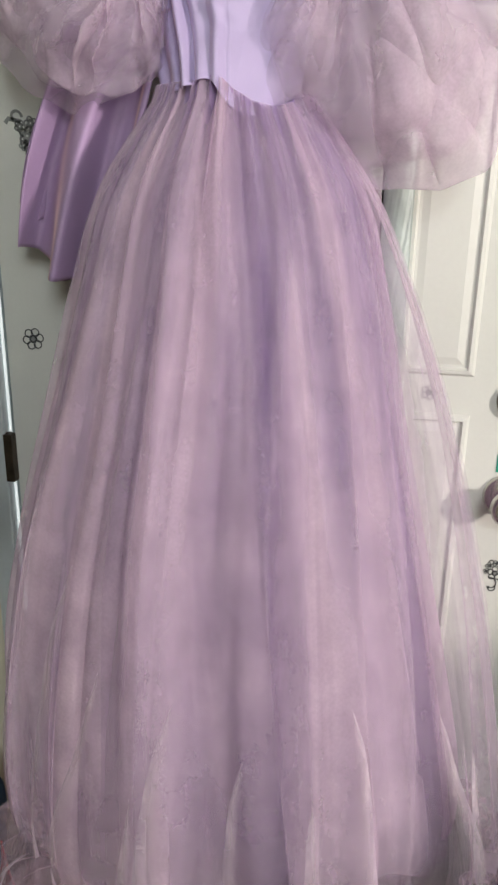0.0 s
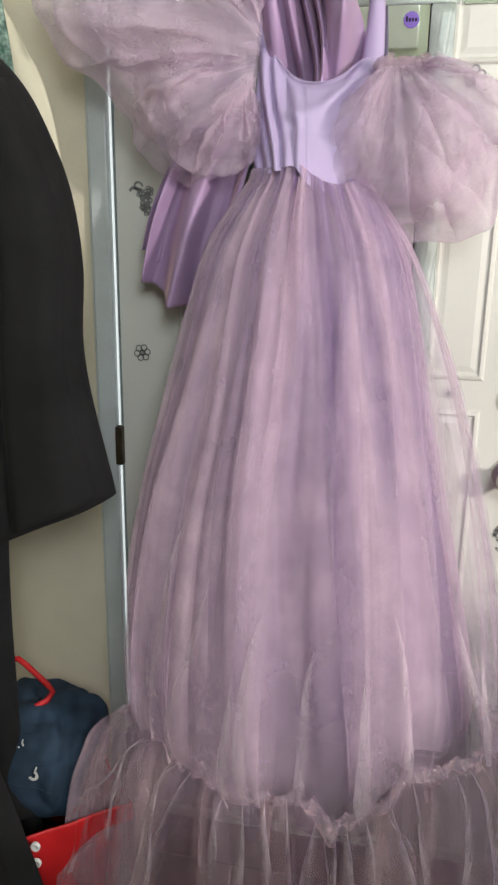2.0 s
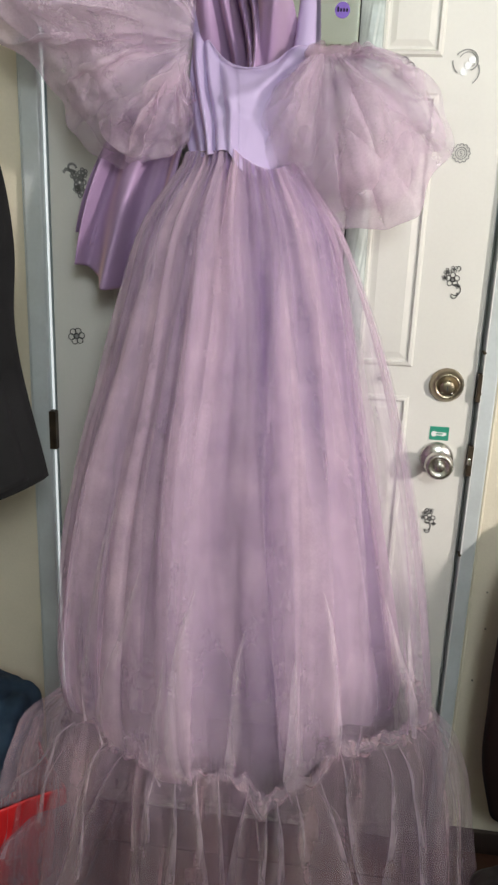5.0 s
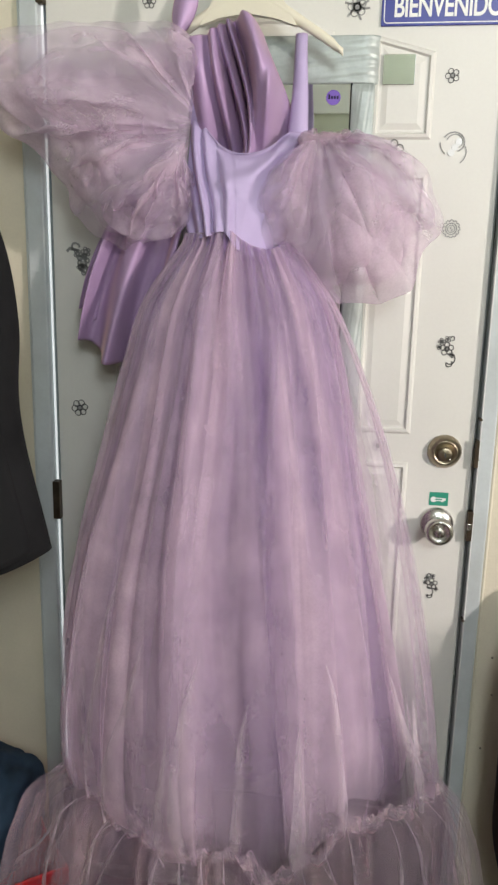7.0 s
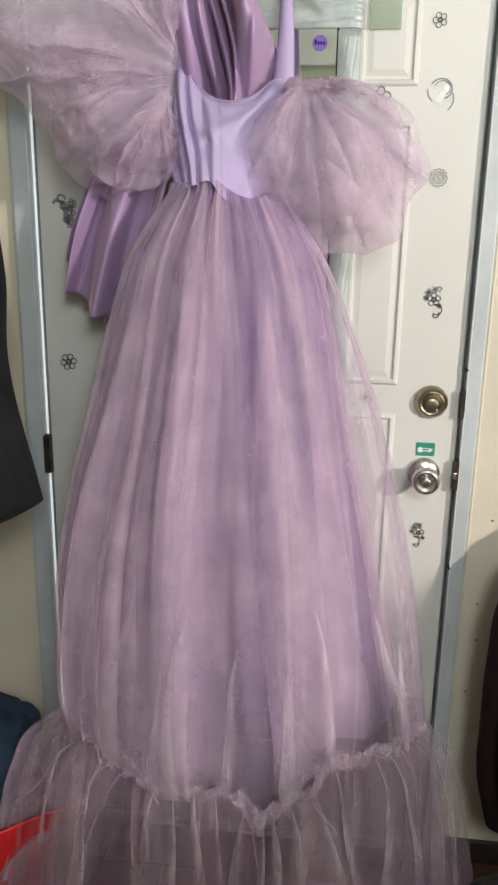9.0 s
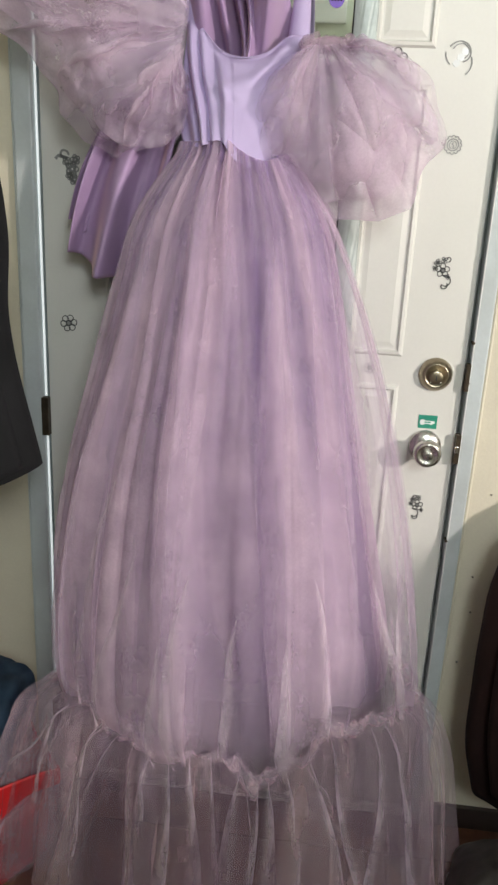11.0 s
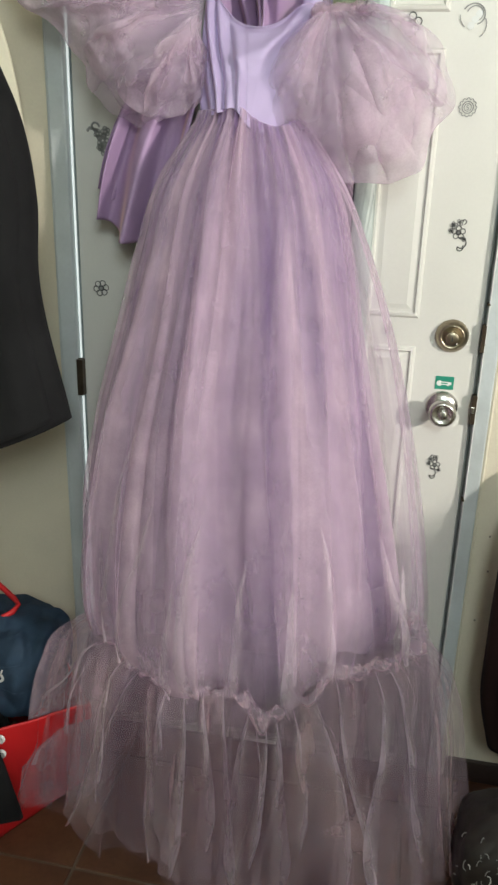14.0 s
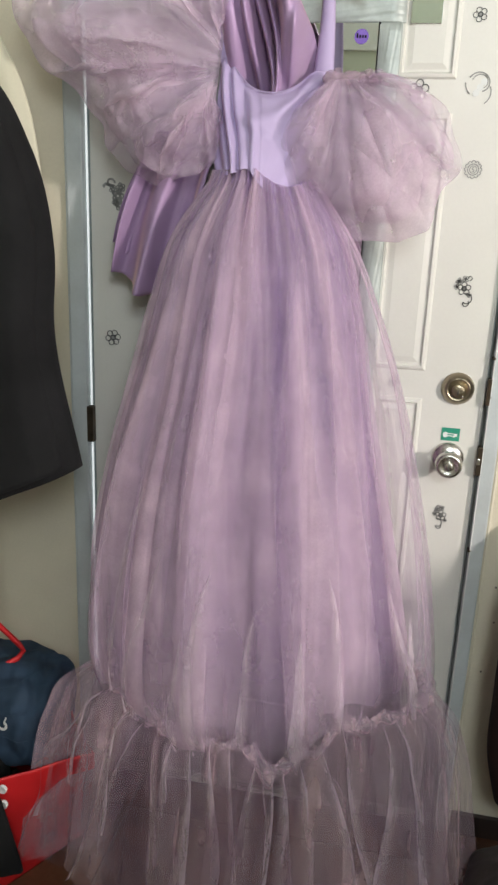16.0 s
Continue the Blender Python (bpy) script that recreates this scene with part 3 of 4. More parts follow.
part("arm", bm, CREAM, hanger, "", True)
part("yoke", prism(bmesh.new(), [(0.296, 1.741), (0.330, 1.752), (0.375, 1.758), (0.420, 1.750), (0.456, 1.738), (0.440, 1.765), (0.420, 1.800), (0.398, 1.832), (0.352, 1.832), (0.330, 1.800), (0.312, 1.770)], HY - 0.006, HY + 0.006), CREAM, hanger)
hook = [(0.375, HY, 1.825), (0.375, HY, 1.865)] + [(0.375 + 0.022 * math.sin(a), HY, 1.887 - 0.022 * math.cos(a)) for a in np.linspace(0, 4.2, 16)]
part("hook", tube(bmesh.new(), hook, 0.0022, 8), STEEL, hanger)
peg = thing("door_peg", "small steel peg on the door that carries the hanger", "hook", (0.375, 0, 1.905))
part("pin", tube(bmesh.new(), [(0.372, 0.0, 1.9055), (0.372, -0.085, 1.9055), (0.372, -0.092, 1.915)], 0.003, 8), STEEL, peg)

# ---- the dress ----
dress = thing("evening_dress", "lilac tulle evening dress with puffed sleeves hung on a hanger", "dress", (0.43, -0.2, 0.0))
ZK = (0.43, 0.59, 0.73, 0.89, 1.05, 1.19, 1.30, 1.40)
LEFT = (0.108, 0.094, 0.093, 0.110, 0.148, 0.180, 0.212, 0.283)
RIGHT = (0.766, 0.746, 0.726, 0.693, 0.650, 0.598, 0.545, 0.470)
# the dense under-skirts hang straighter on one side than the sheer ones over them
LEFT_IN = (0.120, 0.106, 0.104, 0.120, 0.156, 0.188, 0.220, 0.288)
RIGHT_IN = (0.700, 0.678, 0.652, 0.620, 0.588, 0.562, 0.530, 0.466)
# where the ruffle is gathered on across the front: the middle fold hangs lower than the one beside it
SEAM_U = (-1.0, -0.74, -0.54, -0.39, -0.16, -0.01, 0.04, 0.11, 0.23, 0.38, 0.50, 0.60, 0.84, 1.0)
SEAM_Z = (0.482, 0.486, 0.462, 0.448, 0.460, 0.470, 0.452, 0.428, 0.438, 0.462, 0.512, 0.522, 0.512, 0.495)


def seam_height(th):
    """The wavy line where the bottom ruffle is gathered on; th runs round the dress, the front at -90 degrees."""
    x = np.cos(th)
    front = np.clip(-3 * np.sin(th), 0, 1)
    return 0.500 + front * (np.interp(x, SEAM_U, SEAM_Z) - 0.485) + 0.005 * waves(th, 31, 6, 5, 23)


def waist_height(th):
    x = np.cos(th)
    return 1.409 - 0.024 * np.exp(-((x - 0.55) / 0.45) ** 2) + 0.008 * np.exp(-((x + 0.1) / 0.15) ** 2)


# the large front folds: place across the front at the waist and at the hem, start, width, overlap, lift
FOLDS = (
    (-0.72, -0.86, 0.10, 0.13, 0.7, 0.026),
    (-0.50, -0.64, 0.52, 0.09, 1.9, 0.026),
    (-0.36, -0.42, 0.60, 0.05, 1.7, 0.016),
    (-0.22, -0.22, 0.00, 0.17, 0.8, 0.060),
    (-0.02, -0.10, 0.62, 0.06, 1.8, 0.020),
    (0.40, 0.28, 0.00, 0.18, 0.8, 0.056),
    (0.52, 0.52, 0.66, 0.05, 1.7, 0.018),
    (0.72, 0.62, 0.05, 0.12, 0.8, 0.030),
    (0.80, 0.86, 0.60, 0.07, 1.8, 0.020),
)


def folds(th, t, seed, n, width, deep, over=2.8, start=(-0.5, 0.45), table=(), part_of=1.0):
    """Loose hanging folds that widen downwards: how far they stand out, and the turn that lets them overlap."""
    r = np.random.RandomState(seed)
    out, turn = 0.0 * th, 0.0 * th
    for u0, u1, t0, w, lap, lift in table:
        c0, c1 = 2 * np.pi - math.acos(u0), 2 * np.pi - math.acos(u1)
        grow = np.clip((t - t0) / (0.35 + 0.65 * (1 - t0)), 0, 1) ** 0.8
        c = c0 + (c1 - c0) * t + 0.03 * np.sin(4 * t + 9 * u0)
        wt = part_of * w * (0.55 + 0.45 * t)
        s = ((th - c + np.pi) % (2 * np.pi) - np.pi) / wt
        g = np.exp(-s * s)
        out = out + lift * part_of * grow * g * (1 - 0.45 * s)
        turn = turn - lap * wt * s * g * grow
    for i in range(n):
        c0, drift, w = 6.283 * (i + r.uniform(-0.45, 0.45)) / n, r.normal(0, 0.09), width * r.uniform(0.45, 1.7)
        t0, amp = r.uniform(*start), deep * r.uniform(0.35, 1.3)
        grow = np.clip((t - t0) / (1 - t0), 0, 1) ** 1.1
        wt = w * (0.4 + 0.6 * t)
        lap = over * r.choice((-0.4, 0.25, 0.6))
        d = (th - c0 - drift * t + np.pi) % (2 * np.pi) - np.pi
        s = d / wt
        g = np.exp(-s * s)
        out = out + amp * grow * g * (1 - 0.3 * s)
        turn = turn + lap * wt * s * g * grow
    lim = 1.25 * max(deep, 0.04 if table else 0)
    return lim * np.tanh(out / lim), 0.5 * np.tanh(turn / 0.5)


ROUND = (0.5 * np.pi, 2.5 * np.pi)


def skirt_place(th, t, scale, flat, n, width, seed, deep, end=None, shift=0.0, dense=False, table=FOLDS, part_of=1.0, lift=0.0):
    """Where the cloth of a skirt layer hangs: th round the dress, t from the waist down."""
    z0, z1 = waist_height(th), seam_height(th) if end is None else end + 0.03 * waves(th, seed + 7, 5, 2, 9)
    z = z0 + (z1 - z0) * t
    lo, hi = curve(z, ZK, LEFT_IN if dense else LEFT), curve(z, ZK, RIGHT_IN if dense else RIGHT)
    s = np.clip((1.40 - z) / 0.9, 0, 1)
    sc = 1 - (1 - scale) * np.clip(s * 6, 0, 1)
    cx, rx = (lo + hi) / 2 + shift * s, (hi - lo) / 2 * sc
    cy, ry = -0.125 - 0.110 * s, (0.072 + 0.133 * s**0.8) * (1 - (1 - flat) * np.clip(s * 7, 0, 1))
    out, turn = folds(th, t, seed, n, width, deep, 2.4, (-0.5, 0.45), table, part_of)
    ang = th + turn
    gath = np.exp(-t * 5)
    fine = 0.0062 * gath * waves(th, seed + 4, 9, 18, 48)
    fine = fine + 0.0014 * waves(th + 0.12 * t, seed + 5, 6, 20, 50)
    out = (out - 0.35 * deep) * (1 - 0.45 * np.clip((t - 0.86) / 0.14, 0, 1) ** 1.5) + fine + 0.006 * s * waves(th, seed + 6, 4, 3, 9) + lift
    tuck = 1 - 0.02 * np.clip((t - 0.94) / 0.06, 0, 1) ** 2
    x = cx + (rx * tuck + out) * np.cos(ang)
    y = cy + (ry * tuck + out) * np.sin(ang)
    return x, np.minimum(y, -0.027 - 0.2 * np.clip(out + 0.02, 0, 0.06)), z


OUTER = (1.0, 1.0, 26, 0.06, 11, 0.016)


def skirt(name, mat, label, *how):
    th, t = np.meshgrid(np.linspace(*ROUND, 1000, endpoint=False), np.linspace(0, 1, 56))
    return sheet(name, np.stack(skirt_place(th, t, *how), -1), mat, dress, label, True)


skirt("skirt_layer", NET, "sheer lilac tulle outer skirt in loose folds", *OUTER)
skirt("skirt_layer", NET_2, "sheer lilac tulle under-skirt", 1.03, 0.90, 22, 0.07, 24, 0.018, None, -0.004, True, FOLDS, 0.9)
skirt("skirt_layer", NET_M, "lilac tulle under-skirt", 0.99, 0.74, 12, 0.13, 37, 0.022, 0.40, 0.0, True, FOLDS, 1.1)
skirt("skirt_layer", NET_IN, "denser lilac tulle under-skirt, fold shade in its colour", 0.93, 0.52, 11, 0.17, 44, 0.030, 0.36, 0.0, True, ())


def clear_of_bag(x, y):
    """Keeps the ruffle in front of the red bag that it leans on."""
    return np.where(x < 0.12, np.minimum(y, -0.375 + (x + 0.03) * 0.65), y)


def ruffle_place(th, t, seed, n, width, deep, wide, tall, hem=0.024, count=40, over=3.2, lift=0.0):
    """Where the cloth of a hem ruffle hangs, from its gathers down to the floor."""
    z0 = seam_height(th) - tall
    lobe = 7 * th + 1.4 * waves(th, seed + 9, 5, 1, 6)
    z1 = hem + 0.045 * (1 - np.abs(np.sin(lobe))) + 0.006 * waves(th, seed + 8, 4, 8, 20) + 0.03 * np.clip(-np.cos(th), 0, 1)
    z = z0 + (z1 - z0) * t
    side = np.abs(np.cos(th)) ** 1.5 * np.where(np.cos(th) < 0, 1.1, 0.9)
    flare = curve(t, (0, 0.06, 0.2, 0.55, 1.0), (0, 0.35, 0.62, 0.85, 1.0))
    rx = 0.322 + (wide * side) * np.where(np.cos(th) < 0, flare**0.6, flare)
    ry, cy = 0.206 + 0.004 * flare, -0.240 - 0.02 * flare
    out, turn = folds(th, t, seed, n, width, deep, 3.1, (-0.6, 0.1))
    fine = 0.005 * np.exp(-t * 7) * waves(th, seed + 4, 6, 60, 140) + 0.0022 * waves(th + 0.1 * t, seed + 5, 6, 35, 80)
    out = out - 0.4 * deep + fine + 0.012 * t * waves(th, seed + 6, 4, 4, 12) + lift
    # narrow pleats that fan out from the gathers and fold over one another
    ph = count * th + 2.5 * waves(th, seed + 11, 4, 2, 9) + 0.9 * t * waves(th, seed + 13, 3, 1, 4)
    loose = np.clip(t, 0, 1) ** 0.6 * (0.5 + 0.5 * np.tanh(1.5 * waves(th, seed + 12, 4, 2, 7)))
    out = out + 0.010 * loose * np.cos(ph)
    ang = th + turn + over * loose * np.sin(ph) / count
    x = 0.440 + (rx + out) * np.cos(ang)
    return x, clear_of_bag(x, np.minimum(cy + (ry + out) * np.sin(ang), -0.027 - 0.2 * np.clip(out + 0.02, 0, 0.06))), z


FRILLS = (53, 15, 0.12, 0.050, 0.125, 0.0)


def ruffle(name, mat, label, *how):
    th, t = np.meshgrid(np.linspace(*ROUND, 1600, endpoint=False), np.linspace(0, 1, 36))
    return sheet(name, np.stack(ruffle_place(th, t, *how), -1), mat, dress, label, True)


ruffle("hem_ruffle", NET_R, "wide sheer tulle ruffle gathered on at the hem", *FRILLS)
ruffle("hem_ruffle", NET_R, "second sheer ruffle beneath", 68, 17, 0.10, 0.040, 0.075, 0.01, 0.030, 31)
ruffle("hem_ruffle", NET_U, "innermost purple ruffle, coloured dark for the shade inside", 82, 13, 0.14, 0.030, 0.02, 0.02, 0.06, 24, 1.2)


def pleat(base, c0, drift, t0, t1, w0, w1, lift, way):
    """A folded-over edge of net that runs down the cloth."""
    n = 26
    t, q = np.meshgrid(np.linspace(t0, t1, n), way * np.array([-1.0, -0.45, 0.0, 0.5, 1.0]), indexing="ij")
    f = (t - t0) / (t1 - t0)
    th = c0 + drift * f + 0.012 * np.sin(5 * f + 40 * c0)
    x, y, z = base(th, t)
    w = (w0 + (w1 - w0) * f) * np.clip(f * 6 + 0.15, 0, 1) * np.clip((1 - f) * 4 + 0.12, 0, 1)
    up = lift * (0.3 + 0.7 * f) * (1 - np.abs(q) ** 1.5)
    x = x + up * np.cos(th) - q * w * np.sin(th)
    y = y + up * np.sin(th) + q * w * np.cos(th)
    return sheet("folded_pleat", np.stack([x, y, z], -1), NET_P, dress, "")


def smooth_front(place, th, t):
    """The mean lie of the cloth about a folded edge, so that the edge runs straight over small folds."""
    near = [place(th + d, t) for d in (-0.05, -0.025, 0.0, 0.025, 0.05)]
    return tuple(sum(p[k] for p in near) / 5 for k in range(3))


def skirt_base(th, t):
    return smooth_front(lambda a, b: skirt_place(a, b, *OUTER, lift=0.010), th, t)


def ruffle_base(th, t):
    return smooth_front(lambda a, b: ruffle_place(a, b, *FRILLS, lift=0.012), th, t)


rr = np.random.RandomState(5)
# loose folded edges on the lower skirt, and the fanning ones of the ruffle
for u0, u1, t0, w in ((-0.57, -0.74, 0.56, 0.020), (-0.43, -0.58, 0.66, 0.014), (-0.10, -0.22, 0.68, 0.016), (-0.28, -0.33, 0.78, 0.010), (0.10, 0.02, 0.72, 0.010), (0.30, 0.26, 0.76, 0.014), (0.47, 0.50, 0.70, 0.012), (0.76, 0.82, 0.74, 0.016), (0.84, 0.84, 0.80, 0.010)):
    c0, c1 = 2 * np.pi - math.acos(u0), 2 * np.pi - math.acos(u1)
    pleat(skirt_base, c0, c1 - c0, t0, 1.0, 0.4 * w, 1.6 * w, 0.007, 1 if u1 > u0 else -1)
for u0, u1, t1, w in ((-0.80, -1.0, 0.97, 0.012), (-0.72, -0.93, 0.80, 0.008), (-0.62, -0.76, 0.96, 0.020), (-0.56, -0.66, 0.70, 0.008), (-0.47, -0.43, 0.99, 0.016), (-0.40, -0.38, 0.90, 0.022), (-0.30, -0.31, 0.97, 0.014), (-0.18, -0.14, 0.75, 0.012), (-0.08, 0.01, 0.95, 0.010), (0.07, 0.03, 0.97, 0.018), (0.16, 0.12, 0.80, 0.010), (0.20, 0.28, 0.98, 0.022), (0.30, 0.40, 0.72, 0.012), (0.42, 0.56, 0.94, 0.014), (0.50, 0.66, 0.85, 0.010), (0.70, 0.64, 0.97, 0.018), (0.78, 0.80, 0.80, 0.012), (0.90, 0.94, 0.95, 0.014)):
    c0, c1 = 2 * np.pi - math.acos(u0), 2 * np.pi - math.acos(u1)
    pleat(ruffle_base, c0, c1 - c0, 0.0, t1, 0.3 * w, 1.7 * w, rr.uniform(0.003, 0.012), rr.choice((-1, 1)))
for k in range(9):
    c0 = np.pi * (1.12 + 0.78 * (k + rr.uniform(-0.4, 0.4)) / 9)
    w = rr.uniform(0.003, 0.007)
    pleat(ruffle_base, c0, rr.normal(0, 0.07), 0.0, rr.uniform(0.25, 0.6), 0.4 * w, w, rr.uniform(0.002, 0.008), rr.choice((-1, 1)))


def frill():
    """The crumpled heading of gathered tulle along the seam."""
    nu, nv = 900, 12
    th, f = np.meshgrid(np.linspace(0, 2 * np.pi, nu, endpoint=False), np.linspace(0, 2 * np.pi, nv))
    lump_up = np.clip(0.2 + 0.9 * waves(th, 71, 6, 4, 15), 0.0, 1.5)
    r = 0.006 + 0.014 * lump_up * (0.65 + 0.35 * np.sin(2 * f + 3 * waves(th, 75, 4, 9, 30))) + 0.002 * waves(th, 72, 6, 40, 110)
    z = seam_height(th) + 1.5 * r * np.sin(f) + 0.004 * waves(th, 73, 5, 20, 45)
    off = 0.306 + r * np.cos(f) + 0.006 * waves(th, 74, 5, 15, 50)
    offy = 0.206 + r * np.cos(f) + 0.006 * waves(th, 74, 5, 15, 50)
    x = 0.440 + off * np.cos(th)
    y = np.minimum(-0.235 + offy * np.sin(th), -0.03)
    return sheet("gathered_heading", np.stack([x, y, z], -1), NET_E, dress, "crumpled pink-lilac gathering along the ruffle seam", True)


frill()


def bodice():
    nu, nv = 260, 80
    u, v = np.meshgrid(np.linspace(0, 1, nu), np.linspace(0, 1, nv))
    top = curve(u, (0, 0.10, 0.30, 0.52, 0.72, 0.86, 1), (1.600, 1.585, 1.547, 1.536, 1.548, 1.570, 1.572))
    low = curve(u, (0, 0.30, 0.48, 0.60, 0.85, 1), (1.398, 1.402, 1.408, 1.385, 1.374, 1.376))
    z = top + (low - top) * v
    lo = curve(v, (0, 0.35, 0.6, 1), (0.287, 0.284, 0.284, 0.288))
    hi = curve(v, (0, 0.4, 1), (0.476, 0.462, 0.444))
    x = lo + (hi - lo) * u
    belly = np.sin(np.pi * (0.08 + 0.84 * u))
    y = -0.070 - (0.055 + 0.055 * v) * belly**0.8 - 0.020 * v
    # pleats fan from the left breast down to the point of the waist
    fan = (u - 0.27 * v) / (1 - 0.12 * v)
    left = np.clip(2.3 - 4.2 * fan - 1.0 * u, 0, 1) * np.clip(0.30 + 2.0 * v, 0, 1)
    saw = (7.2 * fan + 0.16 * np.sin(4 * v + 7 * u) + 0.2) % 1.0
    fold = (0.5 - 0.5 * np.cos(6.2832 * saw**0.75)) ** 0.8
    y = y - left * (0.0215 * fold * (0.65 + 0.35 * np.sin(17 * fan + 1)) - 0.005)
    cowl = np.exp(-((v - 0.18 - 0.25 * np.sin(np.pi * u)) / 0.09) ** 2) * np.sin(np.pi * np.clip(u * 1.1 - 0.1, 0, 1))
    y = y - 0.007 * cowl + 0.006 * np.exp(-((v - 0.02) / 0.04) ** 2) * np.sin(np.pi * u)
    # one soft swag that falls from the strap to the middle of the bodice, and a slack hollow under it
    line = 0.06 + 0.62 * (1 - u) ** 1.3
    y = y - 0.010 * np.exp(-((v - line) / 0.10) ** 2) * np.clip(u * 2.6 - 0.7, 0, 1)
    y = y + 0.006 * np.exp(-((v - line - 0.2) / 0.12) ** 2) * np.clip(u * 2.6 - 0.7, 0, 1)
    right = np.clip((u - 0.62) * 4, 0, 1)
    y = y - right * 0.004 * np.sin(14 * u + 3 * v) - 0.002 * waves(5 * u + 3 * v, 81, 4, 1, 4)
    return sheet("bodice", np.stack([x, y, z], -1), SATIN, dress, "pleated lavender satin bodice with a cowl neckline", False, 0.0012)


bodice()
u, v = np.meshgrid(np.linspace(0, 1, 60), np.linspace(0, 1, 20))
sheet("bodice_back", np.stack([0.292 + 0.172 * u, -0.058 - 0.010 * np.sin(9 * u), 1.53 - 0.15 * v], -1), SATIN_B, dress, "satin back of the bodice")
neck = [(0.287 + 0.19 * k / 30, -0.074 - 0.052 * math.sin(math.pi * (0.08 + 0.84 * k / 30)) ** 0.8, float(curve(k / 30, (0, 0.10, 0.30, 0.52, 0.72, 0.86, 1), (1.600, 1.585, 1.547, 1.536, 1.548, 1.570, 1.572)))) for k in range(31)]
part("neck_binding", tube(bmesh.new(), neck, 0.0009, 8), SATIN, dress, "rolled satin neck edge", True)


def strap(pts, widths, label):
    """A flat satin band through the points."""
    n = 24
    s = np.linspace(0, 1, n)
    k = np.linspace(0, 1, len(pts))
    c = np.stack([curve(s, k, [p[i] for p in pts]) for i in range(3)], -1)
    w = curve(s, k, widths)
    q = np.linspace(-0.5, 0.5, 7)
    xyz = c[:, None, :] + np.stack([q[None, :] * w[:, None], 0.006 * (4 * q[None, :] ** 2) + 0 * w[:, None], 0 * w[:, None] * q[None, :]], -1)
    return sheet("strap", xyz, SATIN, dress, label, False, 0.0015)


strap([(0.262, -0.080, 1.722), (0.270, -0.090, 1.690), (0.288, -0.098, 1.630), (0.300, -0.100, 1.580)], [0.016, 0.017, 0.020, 0.030], "satin shoulder strap")
strap([(0.464, -0.076, 1.728), (0.465, -0.090, 1.690), (0.466, -0.096, 1.630), (0.464, -0.098, 1.565)], [0.019, 0.020, 0.026, 0.034], "satin shoulder strap")


def sleeve(root, angles, reach, deep, y0, scale, seed, pleats, crumple, label, mat=NET_S):
    """A puffed sleeve layer: cloth that fans from its gathered root, front and back joined at the rim."""
    nu, nv = 230, 130
    a, s = np.meshgrid(np.linspace(0, 1, nu), np.linspace(-1, 1, nv))
    phi = np.radians(angles[0] + (angles[-1] - angles[0]) * a)
    R = curve(np.degrees(phi) * np.sign(angles[-1] - angles[0]), np.array(angles) * np.sign(angles[-1] - angles[0]), reach) * scale
    R = R * (1 + 0.030 * waves(6.283 * a, seed, 5, 2, 7) + 0.010 * waves(6.283 * a + 0.6 * s, seed + 1, 5, 6, 15))
    run = (1 - np.abs(s)) ** 0.75
    swell = np.sin(np.pi * np.clip(a, 0, 1)) ** 0.5
    ph = pleats * 6.283 * a + 2.5 * waves(6.283 * a, seed + 2, 4, 1, 4) + 1.2 * np.sin(3 * run + 2 * s)
    amp = np.sin(np.pi * np.clip(run * 0.9 + 0.08, 0, 1)) ** 0.7 * (0.4 + 0.6 * np.abs(waves(6.283 * a, seed + 3, 4, 1, 6)))
    phi = phi + 0.9 * np.radians(abs(angles[-1] - angles[0])) * np.cos(ph) / (6.283 * pleats) * amp * 1.4
    x = root[0] + (root[3] - root[0]) * a + run * R * np.cos(phi)
    z = root[2] + (root[4] - root[2]) * a + run * R * np.sin(phi)
    y = y0 - deep * np.sin(np.pi * s) * swell * (0.75 + 0.35 * waves(6.283 * a + run, seed + 4, 4, 1, 5)) - 0.020 * amp * np.sin(ph) * np.sign(s + 1e-9) * (1 - np.abs(2 * np.abs(s) - 1) ** 4)
    q = np.stack([x, y, z], -1)
    r = np.random.RandomState(seed + 5)
    rim = np.clip((1 - run) * 3, 0.10, 1)
    # creases where the stiff net has been crushed
    for _ in range(30):
        d = r.normal(size=3) * np.array([1, 0.35, 1])
        d /= np.linalg.norm(d)
        f = r.uniform(6, 20)
        ridge = 2 * np.abs(((q @ d) * f + 0.25 * np.sin(q @ r.normal(size=3) * 18) + r.uniform()) % 1 - 0.5)
        ridge = np.abs(ridge) ** 1.6
        way = r.normal(size=3) * np.array([0.6, 1.0, 0.6])
        q = q + (crumple / f * (0.45 - ridge) * (run**0.6))[..., None] * way * np.stack([rim, 0 * rim + 1, rim], -1)
    q[..., 1] = np.minimum(q[..., 1], -0.022 - 0.01 * (0.5 + 0.5 * np.sin(ph)))
    return sheet("sleeve_layer", q, mat, dress, label)


LA = (88, 108, 135, 150, 163, 174, 184, 199, 212, 222, 234, 246, 265, 290)
LR = (0.085, 0.125, 0.200, 0.290, 0.390, 0.370, 0.285, 0.240, 0.232, 0.230, 0.205, 0.160, 0.120, 0.070)
RA, RR = (25, 2, -15, -26, -36, -46, -58, -70, -84, -98, -112, -126, -142), (0.020, 0.075, 0.140, 0.185, 0.235, 0.230, 0.265, 0.272, 0.270, 0.255, 0.225, 0.165, 0.08)
